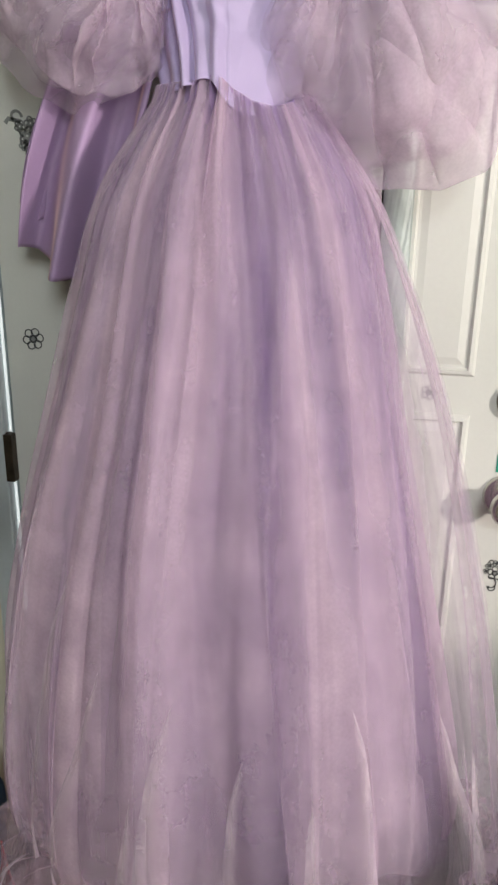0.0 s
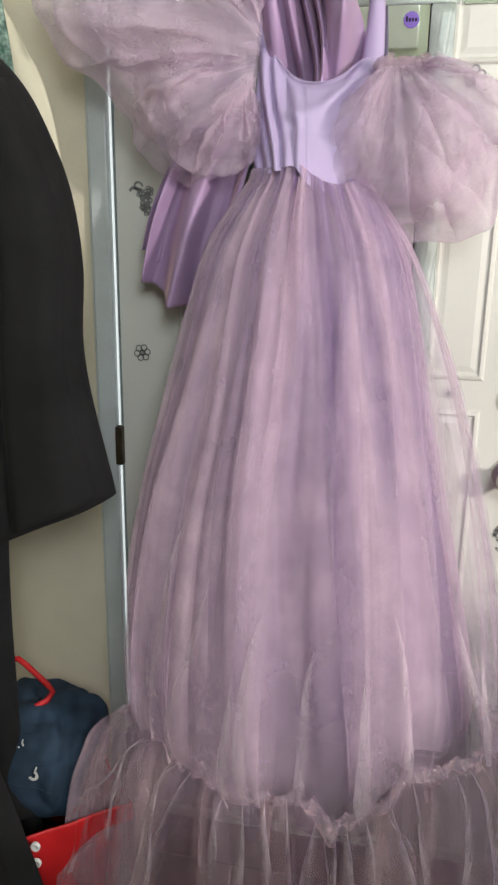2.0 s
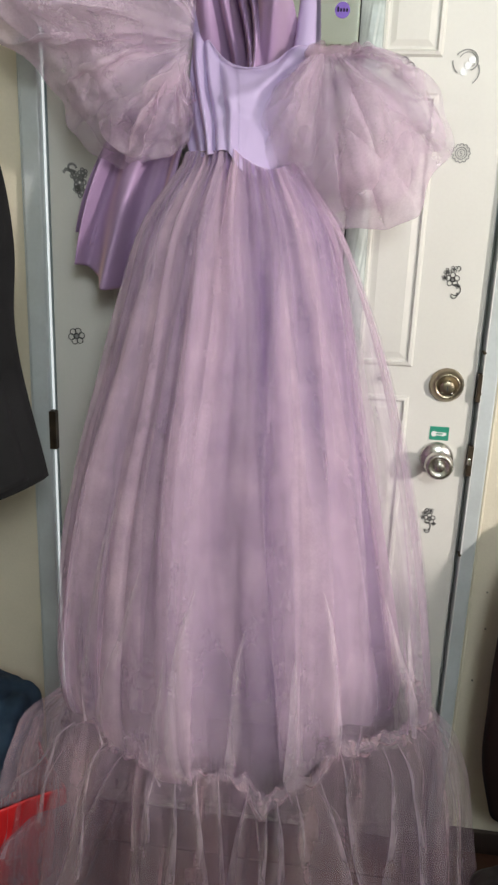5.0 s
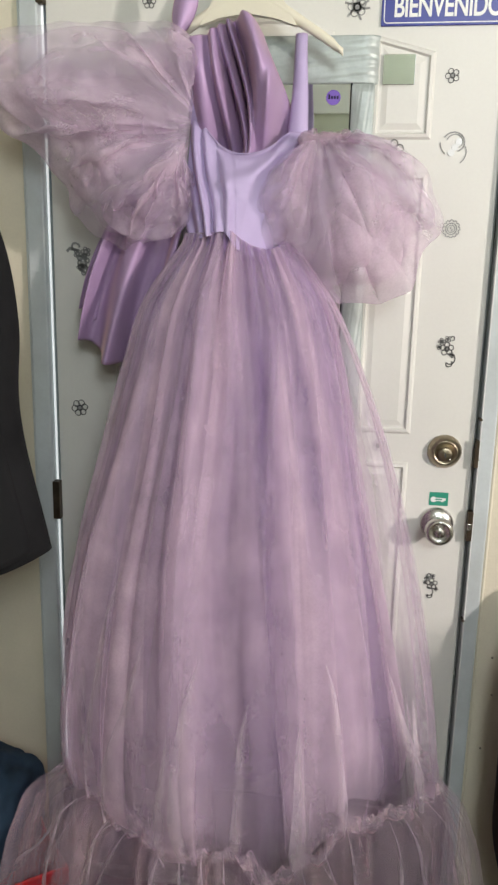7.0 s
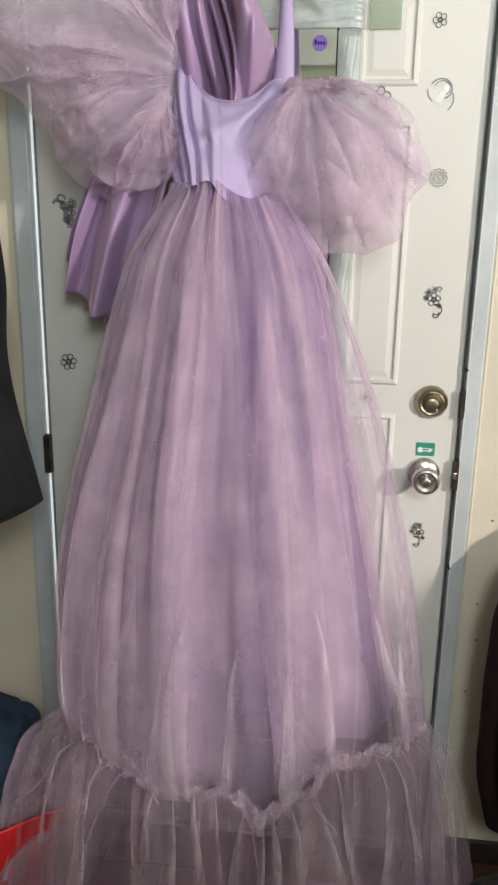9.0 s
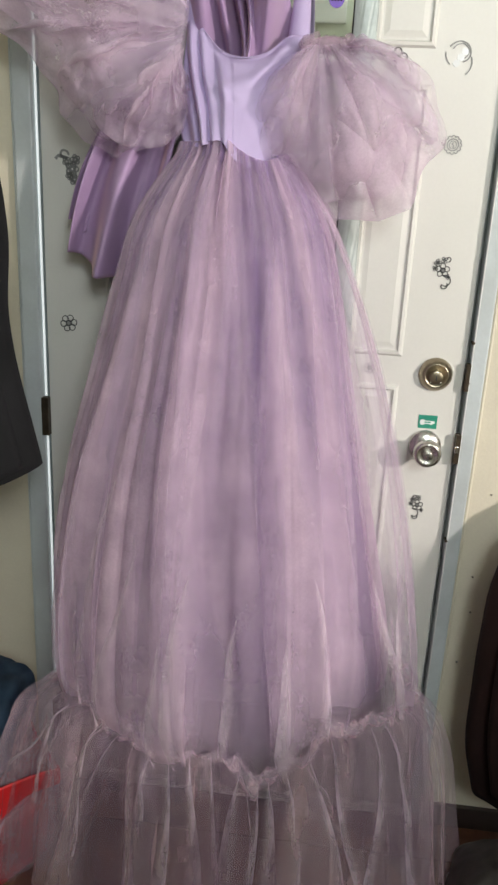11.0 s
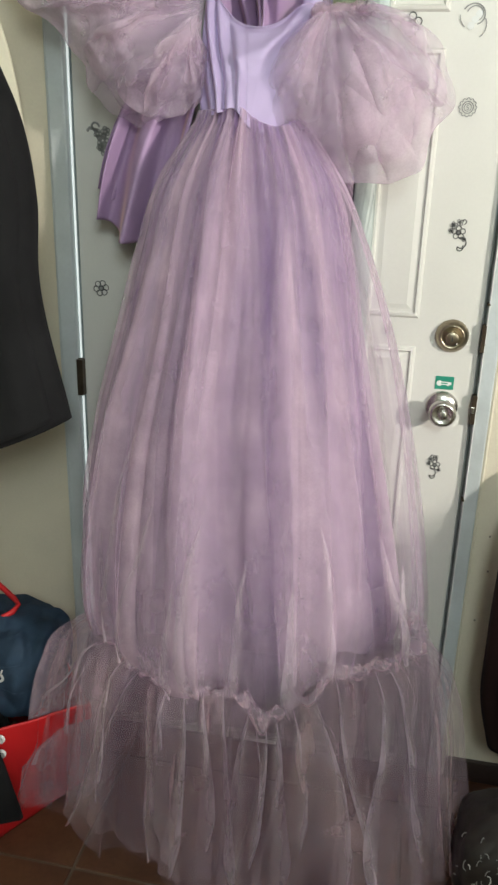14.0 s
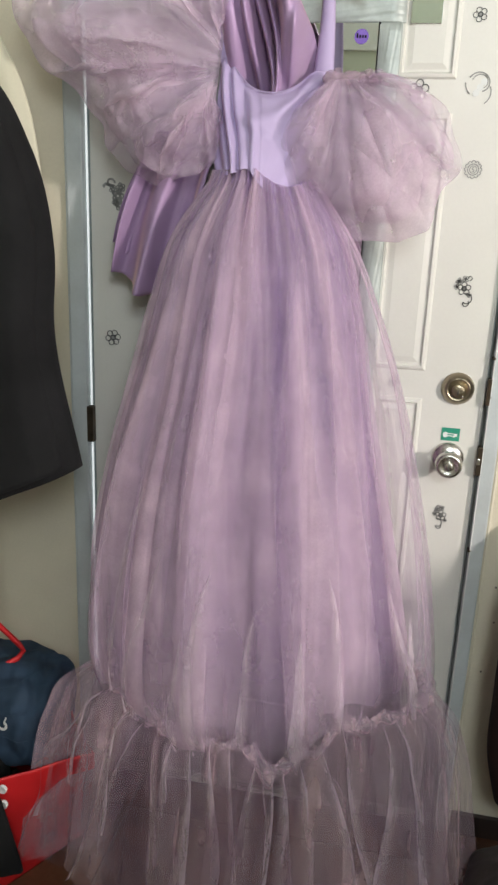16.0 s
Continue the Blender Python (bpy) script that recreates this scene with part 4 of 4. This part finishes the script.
for k, (sc, dp, yy, pl) in enumerate(((1.0, 0.075, -0.120, 9), (0.86, 0.085, -0.140, 7), (0.70, 0.085, -0.150, 6))):
    sleeve((0.296, -0.15, 1.625, 0.284, 1.520), LA, LR, dp, yy, sc, 101 + 12 * k, pl, 0.046, ("puffed sheer tulle sleeve, crumpled", "inner crumpled tulle of the sleeve", "innermost gathered tulle of the sleeve")[k])
sleeve((0.280, -0.18, 1.570, 0.282, 1.500), (170, 195, 215, 235, 255, 275, 295), (0.10, 0.145, 0.165, 0.160, 0.130, 0.095, 0.05), 0.055, -0.165, 1.0, 151, 6, 0.042, "lower crumpled lobe of the sleeve")
for k, (sc, dp, yy, pl) in enumerate(((1.0, 0.062, -0.125, 8), (0.88, 0.068, -0.135, 6), (0.74, 0.066, -0.145, 5))):
    sleeve((0.545, -0.14, 1.556, 0.480, 1.553), RA, RR, dp, yy, sc, 201 + 12 * k, pl, 0.020, ("puffed sheer tulle sleeve falling from the strap", "inner tulle of the falling sleeve", "innermost tulle of the falling sleeve")[k])
band = [(0.474 + 0.078 * k / 40, -0.130 + 0.012 * math.sin(1.9 * k), 1.556 + 0.005 * math.sin(2.3 * k) + 0.003 * math.sin(0.9 * k)) for k in range(41)]
part("armband", tube(bmesh.new(), band, [0.008 + 0.0035 * math.sin(2.9 * k) ** 2 for k in range(41)], 8), NET_E, dress, "ruched elastic tulle armband", True)


def drape():
    """Satin folds that hang between the straps."""
    nu, nv = 120, 60
    u, v = np.meshgrid(np.linspace(0, 1, nu), np.linspace(0, 1, nv))
    top = curve(u, (0, 0.2, 0.42, 0.5, 0.72, 0.9, 1), (1.708, 1.714, 1.728, 1.738, 1.737, 1.716, 1.680))
    z = top + (1.50 - top) * v
    lo, hi = curve(v, (0, 0.3, 1), (0.278, 0.286, 0.305)), curve(v, (0, 0.3, 0.7, 1), (0.420, 0.446, 0.450, 0.430))
    x = lo + (hi - lo) * u
    # broad soft folds with deep valleys between
    y = -0.092 + 0.0 * u
    for at, drift, wide, high in ((0.10, 0.02, 0.14, 0.026), (0.34, 0.10, 0.055, 0.026), (0.47, 0.05, 0.035, 0.022), (0.55, 0.02, 0.030, 0.018), (0.74, -0.08, 0.13, 0.048), (0.95, -0.14, 0.06, 0.020)):
        bend = at + drift * v + 0.05 * np.sin(3.5 * v + 9 * at)
        y = y - 1.9 * high * np.exp(-np.abs((u - bend) / wide) ** 2.4) * (0.55 + 0.45 * np.sin(np.pi * np.clip(0.2 + v, 0, 1)))
    y = y - 0.0012 * np.sin(30 * u + 6 * v + 2 * np.sin(5 * v))
    return sheet("satin_drape", np.stack([x, np.clip(y, -0.190, -0.080) + 0.045 * np.clip(v * 1.4 - 0.35, 0, 1), z], -1), SATIN_B, dress, "shiny rose-lavender satin folds between the straps", False, 0.001)


drape()
u, v = np.meshgrid(np.linspace(0, 1, 20), np.linspace(0, 1, 20))
sheet("shoulder_loop", np.stack([0.262 + 0.012 * v + 0.020 * v * u + 0.030 * np.sin(np.pi * v) * (u - 0.5), -0.088 - 0.012 * np.sin(np.pi * u), 1.712 + 0.098 * v], -1), SATIN_B, dress, "satin loop over the hanger end", False, 0.0012)


def tail(name, top_l, top_r, low_l, low_r, y0, y1, folds, deep, seed, label):
    nu, nv = 90, 50
    u, v = np.meshgrid(np.linspace(0, 1, nu), np.linspace(0, 1, nv))
    tx, tz = top_l[0] + (top_r[0] - top_l[0]) * u, top_l[1] + (top_r[1] - top_l[1]) * u
    lx, lz = low_l[0] + (low_r[0] - low_l[0]) * u, low_l[1] + (low_r[1] - low_l[1]) * u - 0.014 * np.sin(np.pi * u) + 0.005 * np.sin(13 * u)
    x, z = tx + (lx - tx) * v - 0.010 * np.sin(np.pi * v), tz + (lz - tz) * v
    w = 1.25 * folds * u * 3.1416 + seed + 0.6 * v
    fold = np.sin(w + 0.6 * np.sin(w)) + 0.30 * np.sin(2.3 * w + 2 * v)
    y = y0 + (y1 - y0) * v - deep * fold * (0.3 + 0.7 * v)
    ob = sheet(name, np.stack([x, y, z], -1), SATIN_B, dress, label, False, 0.0012)
    hem = [(float(a), float(b), float(c)) for a, b, c in zip(x[-1, ::3], y[-1, ::3], z[-1, ::3])]
    part("rolled_hem", tube(bmesh.new(), hem, 0.0022, 6), SATIN, ob, "", True)
    return ob


tail("satin_tail", (0.175, 1.480), (0.300, 1.490), (0.080, 1.222), (0.235, 1.172), -0.112, -0.095, 2.9, 0.036, 2.6, "glossy lavender satin sash tail hanging behind the waist")
tail("satin_tail", (0.150, 1.450), (0.215, 1.470), (0.072, 1.276), (0.130, 1.258), -0.080, -0.060, 2.2, 0.014, 2.4, "second narrower satin tail end")

# ---- clothes and bags beside the door ----
jacket = thing("suit_jacket", "plain black suit jacket hanging beside the door", "jacket", (-0.2, -0.29, 0.85))


def garment(name, zs, lo, hi, depth, y0, mat, parent, label, hem_slope=0.0, seed=3, deep=0.008):
    """A hanging garment as a closed flattened tube."""
    nu, nv = 140, 60
    th, t = np.meshgrid(np.linspace(0, 2 * np.pi, nu, endpoint=False), np.linspace(0, 1, nv))
    z = zs[-1] + (zs[0] - zs[-1]) * t
    a, b = curve(z, zs, lo), curve(z, zs, hi)
    c, r = (a + b) / 2, (b - a) / 2
    out = np.sign(np.cos(th)) * np.abs(np.cos(th)) ** 0.8
    x = c + r * out + deep * 0.5 * waves(th, seed, 4, 2, 6) * t * (1 - np.abs(np.cos(th)) ** 4)
    y = y0 + depth * np.sign(np.sin(th)) * np.abs(np.sin(th)) ** 0.8 + deep * waves(th + 0.3 * t, seed + 1, 5, 2, 7) * (0.3 + t) * np.abs(np.sin(th))
    z = z + hem_slope * (x - b) * t
    ob = sheet(name, np.stack([x, y, z], -1), mat, parent, label, True, 0.002)
    return ob


garment("jacket_body", (0.888, 1.14, 1.267, 1.43, 1.55, 1.62), (-0.50, -0.47, -0.46, -0.44, -0.36, -0.30), (0.087, 0.040, 0.045, 0.010, -0.066, -0.16), 0.065, -0.275, BLACK, jacket, "black woollen front of the jacket", 0.45)
garment("jacket_sleeve", (0.893, 1.14, 1.27, 1.42, 1.52), (-0.095, -0.088, -0.080, -0.085, -0.09), (0.070, 0.026, 0.034, 0.002, -0.045), 0.045, -0.299, BLACK, jacket, "black sleeve lying along the side", 0.45, 9, 0.005)
part("hanger_bar", tube(bmesh.new(), [(-0.42, -0.275, 1.585), (-0.30, -0.275, 1.64), (-0.18, -0.275, 1.60)], 0.008, 8), BLACK, jacket)
part("hanger_hook", tube(bmesh.new(), [(-0.30, -0.275, 1.64), (-0.30, -0.275, 1.72), (-0.29, -0.275, 1.74), (-0.275, -0.275, 1.73)], 0.002, 6), STEEL, jacket)
trousers = thing("suit_trousers", "black suit trousers hanging below the jacket", "trousers", (-0.2, -0.33, 0.2))
garment("trouser_leg", (0.10, 0.30, 0.55, 0.75, 0.95), (-0.30, -0.31, -0.32, -0.33, -0.33), (-0.048, -0.098, -0.108, -0.104, -0.09), 0.035, -0.300, BLACK, trousers, "", 0.15, 21, 0.006)
garment("trouser_leg", (0.115, 0.22, 0.33, 0.60, 0.95), (-0.22, -0.24, -0.26, -0.32, -0.34), (0.020, -0.005, -0.035, -0.115, -0.13), 0.022, -0.440, BLACK, trousers, "", -0.10, 27, 0.005)
rail = thing("clothes_rail", "thin steel rail on the wall that carries the hanging clothes", "rail", (-0.4, -0.2, 1.75))
part("bar", tube(bmesh.new(), [(-1.15, -0.275, 1.745), (-0.12, -0.275, 1.745)], 0.007, 10), STEEL, rail)
for x in (-1.0, -0.2):
    part("bracket", tube(bmesh.new(), [(x, 0.0, 1.745), (x, -0.275, 1.745)], 0.006, 8), STEEL, rail)
ivory = thing("ivory_garment", "thin ivory garment hanging flat against the wall", "garment", (-0.2, -0.1, 1.1))
garment("cloth", (0.98, 1.05, 1.26, 1.42, 1.55, 1.74), (-0.55, -0.52, -0.5, -0.48, -0.45, -0.38), (-0.075, -0.060, -0.055, -0.062, -0.090, -0.200), 0.02, -0.09, CLOTH, ivory, "", 0.2, 33, 0.010)
scarf = thing("printed_scarf", "green and white leaf-printed scarf hanging above the jacket", "scarf", (-0.2, -0.2, 1.5))
garment("cloth", (1.50, 1.56, 1.64, 1.735), (-0.33, -0.33, -0.33, -0.32), (-0.080, -0.085, -0.095, -0.110), 0.012, -0.20, GREENS, scarf, "", 0.1, 35, 0.008)

tote = thing("shopping_bag", "bright red fabric shopping bag stuffed with clothes", "bag", (-0.12, -0.28, 0))


def bag_body(name, corners, rim, height, bulge, mat, parent, label, seed):
    """A soft four-sided bag standing on the floor."""
    nu, nv = 160, 40
    per = np.linspace(0, 4, nu, endpoint=False)
    k = per.astype(int) % 4
    f = per - per.astype(int)
    c, d = np.array(corners), np.array(rim)
    t = np.linspace(0, 1, nv)[:, None]
    low, high = (q[k] + (q[(k + 1) % 4] - q[k]) * f[:, None] for q in (c, d))
    base = low[None] + (high - low)[None] * t[..., None]
    mid = (c.mean(0) + (d.mean(0) - c.mean(0)) * t)[:, None, :]
    soft = 1 + (bulge * np.sin(np.pi * np.clip(t * 0.9 + 0.05, 0, 1))) * (1 + 0.35 * np.sin(np.pi * f)[None, :]) + 0.012 * waves(per[None, :] * 1.571 + t, seed, 6, 2, 11) * (0.3 + t)
    xy = mid + (base - mid) * soft[..., None]
    z = np.broadcast_to(0.001 + height * t + 0.012 * waves(per[None, :] * 1.571, seed + 1, 4, 1, 5) * t, soft.shape)
    xyz = np.dstack([xy, z])
    return sheet(name, xyz, mat, parent, label, True, 0.003)


bag_body("bag_side", [(-0.36, -0.300), (-0.066, -0.402), (0.045, -0.210), (-0.20, -0.060)], [(-0.36, -0.330), (-0.070, -0.412), (0.112, -0.300), (-0.10, -0.050)], 0.285, 0.02, RED, tote, "red fabric side", 5)
part("bag_bottom", prism(bmesh.new(), [(-0.30, 0.003), (-0.02, 0.003), (-0.02, 0.006), (-0.30, 0.006)], -0.33, -0.12), RED, tote)
part("handle", tube(bmesh.new(), [(-0.240, -0.22, 0.36), (-0.205, -0.20, 0.44), (-0.172, -0.19, 0.488), (-0.160, -0.19, 0.492), (-0.146, -0.19, 0.482), (-0.092, -0.205, 0.452), (-0.080, -0.21, 0.442), (-0.086, -0.225, 0.432), (-0.130, -0.26, 0.412), (-0.175, -0.30, 0.370)], [0.0065, 0.0065, 0.006, 0.006, 0.006, 0.006, 0.0055, 0.006, 0.0065, 0.0065], 8), RED, tote, "red corded handle", True)
for x, y, z in ((-0.018, -0.420, 0.301), (-0.016, -0.424, 0.270)):
    part("button", lathe(bmesh.new(), [(-0.004, 0.0085), (0.001, 0.009), (0.003, 0.0075), (0.0015, 0.006), (0.0015, 0.001)], (x - 0.01, y + 0.008, z - 0.03), 16), WHITE, tote, "round white button", True)
denim = thing("denim_jacket", "folded blue denim jacket stuffed in the red bag", "jacket", (-0.1, -0.2, 0.25))


def lump(name, centre, axes, seed, mat, parent, label, amp=0.07):
    nu, nv = 120, 60
    ph, la = np.meshgrid(np.linspace(0, 2 * np.pi, nu, endpoint=False), np.linspace(0.0004, np.pi - 0.0004, nv))
    q = np.stack([np.sin(la) ** 0.5 * np.sign(np.cos(ph)) * np.abs(np.cos(ph)) ** 0.6, np.sin(la) ** 0.5 * np.sign(np.sin(ph)) * np.abs(np.sin(ph)) ** 0.6, np.sign(np.cos(la)) * np.abs(np.cos(la)) ** 0.8], -1)
    rr = np.random.RandomState(seed)
    bump = 0
    for _ in range(10):
        bump = bump + np.sin(q @ rr.normal(size=3) * rr.uniform(2, 5) + rr.uniform(0, 6))
    q = q * (1 + amp * bump / 3)[..., None]
    for _ in range(10):
        d = rr.normal(size=3)
        f = rr.uniform(0.5, 1.3)
        q = q * (1 + amp * 0.9 * (0.4 - (2 * np.abs((q @ d * f + 0.2 * np.sin(3 * q @ rr.normal(size=3)) + rr.uniform()) % 1 - 0.5)) ** 2))[..., None]
    return sheet(name, q * np.array(axes) + np.array(centre), mat, parent, label, True)


roll = lump("body", (-0.105, -0.215, 0.315), (0.118, 0.105, 0.108), 3, DENIM, denim, "dark blue denim folds", 0.035)
lump("faded_patch", (-0.125, -0.262, 0.330), (0.062, 0.052, 0.058), 9, FADED, denim, "paler washed denim panel", 0.015)
def on_skin(x, z, pts):
    """The cloth's depth under a spot of its front."""
    return float(pts[np.argmin((pts[:, 0] - x) ** 2 + (pts[:, 2] - z) ** 2), 1])


blue = np.array([tuple(v.co) for v in roll.data.vertices])
blue = blue[blue[:, 1] < -0.215]
for x, z, s in ((-0.100, 0.392, 0.8), (-0.070, 0.345, 1.1)):
    y = on_skin(x, z, blue) - 0.004
    bm = bmesh.new()
    stroke(bm, [(x + p, z + q) for p, q in arc(0, 0, 0.009 * s, 60, -150, 12, 0.006 * s)], 0.005 * s, y)
    stroke(bm, [(x + 0.004 * s, z + 0.006 * s), (x + 0.009 * s, z + 0.019 * s)], 0.003 * s, y)
    part("tag", bm, PEARL, denim, "curled white tag")
for z0, slope in ((0.362, 0.05), (0.325, -0.12), (0.392, 0.18)):
    run = [(-0.185 + 0.016 * k, z0 + slope * 0.016 * k) for k in range(11)]
    part("seam", tube(bmesh.new(), [(x, on_skin(x, z, blue) - 0.0005, z) for x, z in run], 0.0010, 6), DENIM, denim, "stitched denim seam", True)

coat = thing("brown_coat", "dark brown cloth coat hanging low at the wall", "coat", (1.0, -0.10, 0.2))
garment("cloth", (0.16, 0.26, 0.40, 0.54, 0.66, 0.76, 0.86), (0.915, 0.890, 0.884, 0.884, 0.892, 0.925, 1.04), (1.20, 1.22, 1.24, 1.26, 1.28, 1.29, 1.30), 0.05, -0.10, BROWN, coat, "", -0.1, 43, 0.008)
garment("sleeve", (0.22, 0.32, 0.45, 0.58, 0.72), (0.940, 0.920, 0.912, 0.916, 0.955), (1.005, 0.995, 0.990, 1.000, 1.04), 0.022, -0.150, BROWN, coat, "hanging sleeve", -0.1, 47, 0.005)
print_bag = thing("printed_bag", "black bag printed with white scribbled lettering", "bag", (0.98, -0.34, 0))
sack = lump("bag_side", (0.968, -0.345, 0.122), (0.128, 0.105, 0.120), 55, DARKBAG, print_bag, "slouching black printed bag", 0.022)
skin = np.array([tuple(v.co) for v in sack.data.vertices])
skin = skin[skin[:, 1] < -0.30]


rr = np.random.RandomState(77)
for row in range(15):
    for k in range(11):
        x0, z0 = 0.846 + 0.0175 * k + rr.uniform(-0.010, 0.010), 0.016 + 0.0148 * row + rr.uniform(-0.006, 0.006)
        if np.min(np.hypot(skin[:, 0] - x0 + 0.008, skin[:, 2] - z0)) > 0.007:
            continue
        bm = bmesh.new()
        a = rr.uniform(0, 360)
        pts = arc(0, 0, rr.uniform(0.004, 0.009), a, a + rr.uniform(60, 260), 8, rr.uniform(0.004, 0.010))
        stroke(bm, [(x0 + 0.8 * p, z0 + 1.7 * q) for p, q in pts], 0.0017, on_skin(x0, z0, skin) - 0.002)
        part("print_mark", bm, WHITE if rr.uniform() > 0.8 else GREY, print_bag)

specks = ((0.874, 0.62), (0.880, 0.54), (0.868, 0.42), (0.886, 0.80))
for x, z in specks:
    tagged(part("wall_nail", lathe(bmesh.new(), [(0.0, 0.0022), (0.002, 0.0022), (0.003, 0.001)], (x, 0.0, z), 8), STEEL, None), "tiny bright nail head in the wall", "nail", "nails in the wall")

# ---- floor tiles ----
SIZE, JOINT = 0.318, 0.006
tb = boxed((-(SIZE - JOINT) / 2, -(SIZE - JOINT) / 2, -0.010), ((SIZE - JOINT) / 2, (SIZE - JOINT) / 2, 0.0), 0.0015)
tile_mesh = bpy.data.meshes.new("tile")
tb.to_mesh(tile_mesh)
tb.free()
tile_mesh.materials.append(TILE)
for i in range(-4, 6):
    for j in range(-8, 2):
        x, y = 0.115 + SIZE * (i + 0.5), -0.430 + SIZE * (j + 0.5)
        if -1.3 < x < 1.85 and y < 0.06:
            ob = new("tile", tile_mesh)
            ob.parent = floor
            ob.location = (x, y, 0.0)
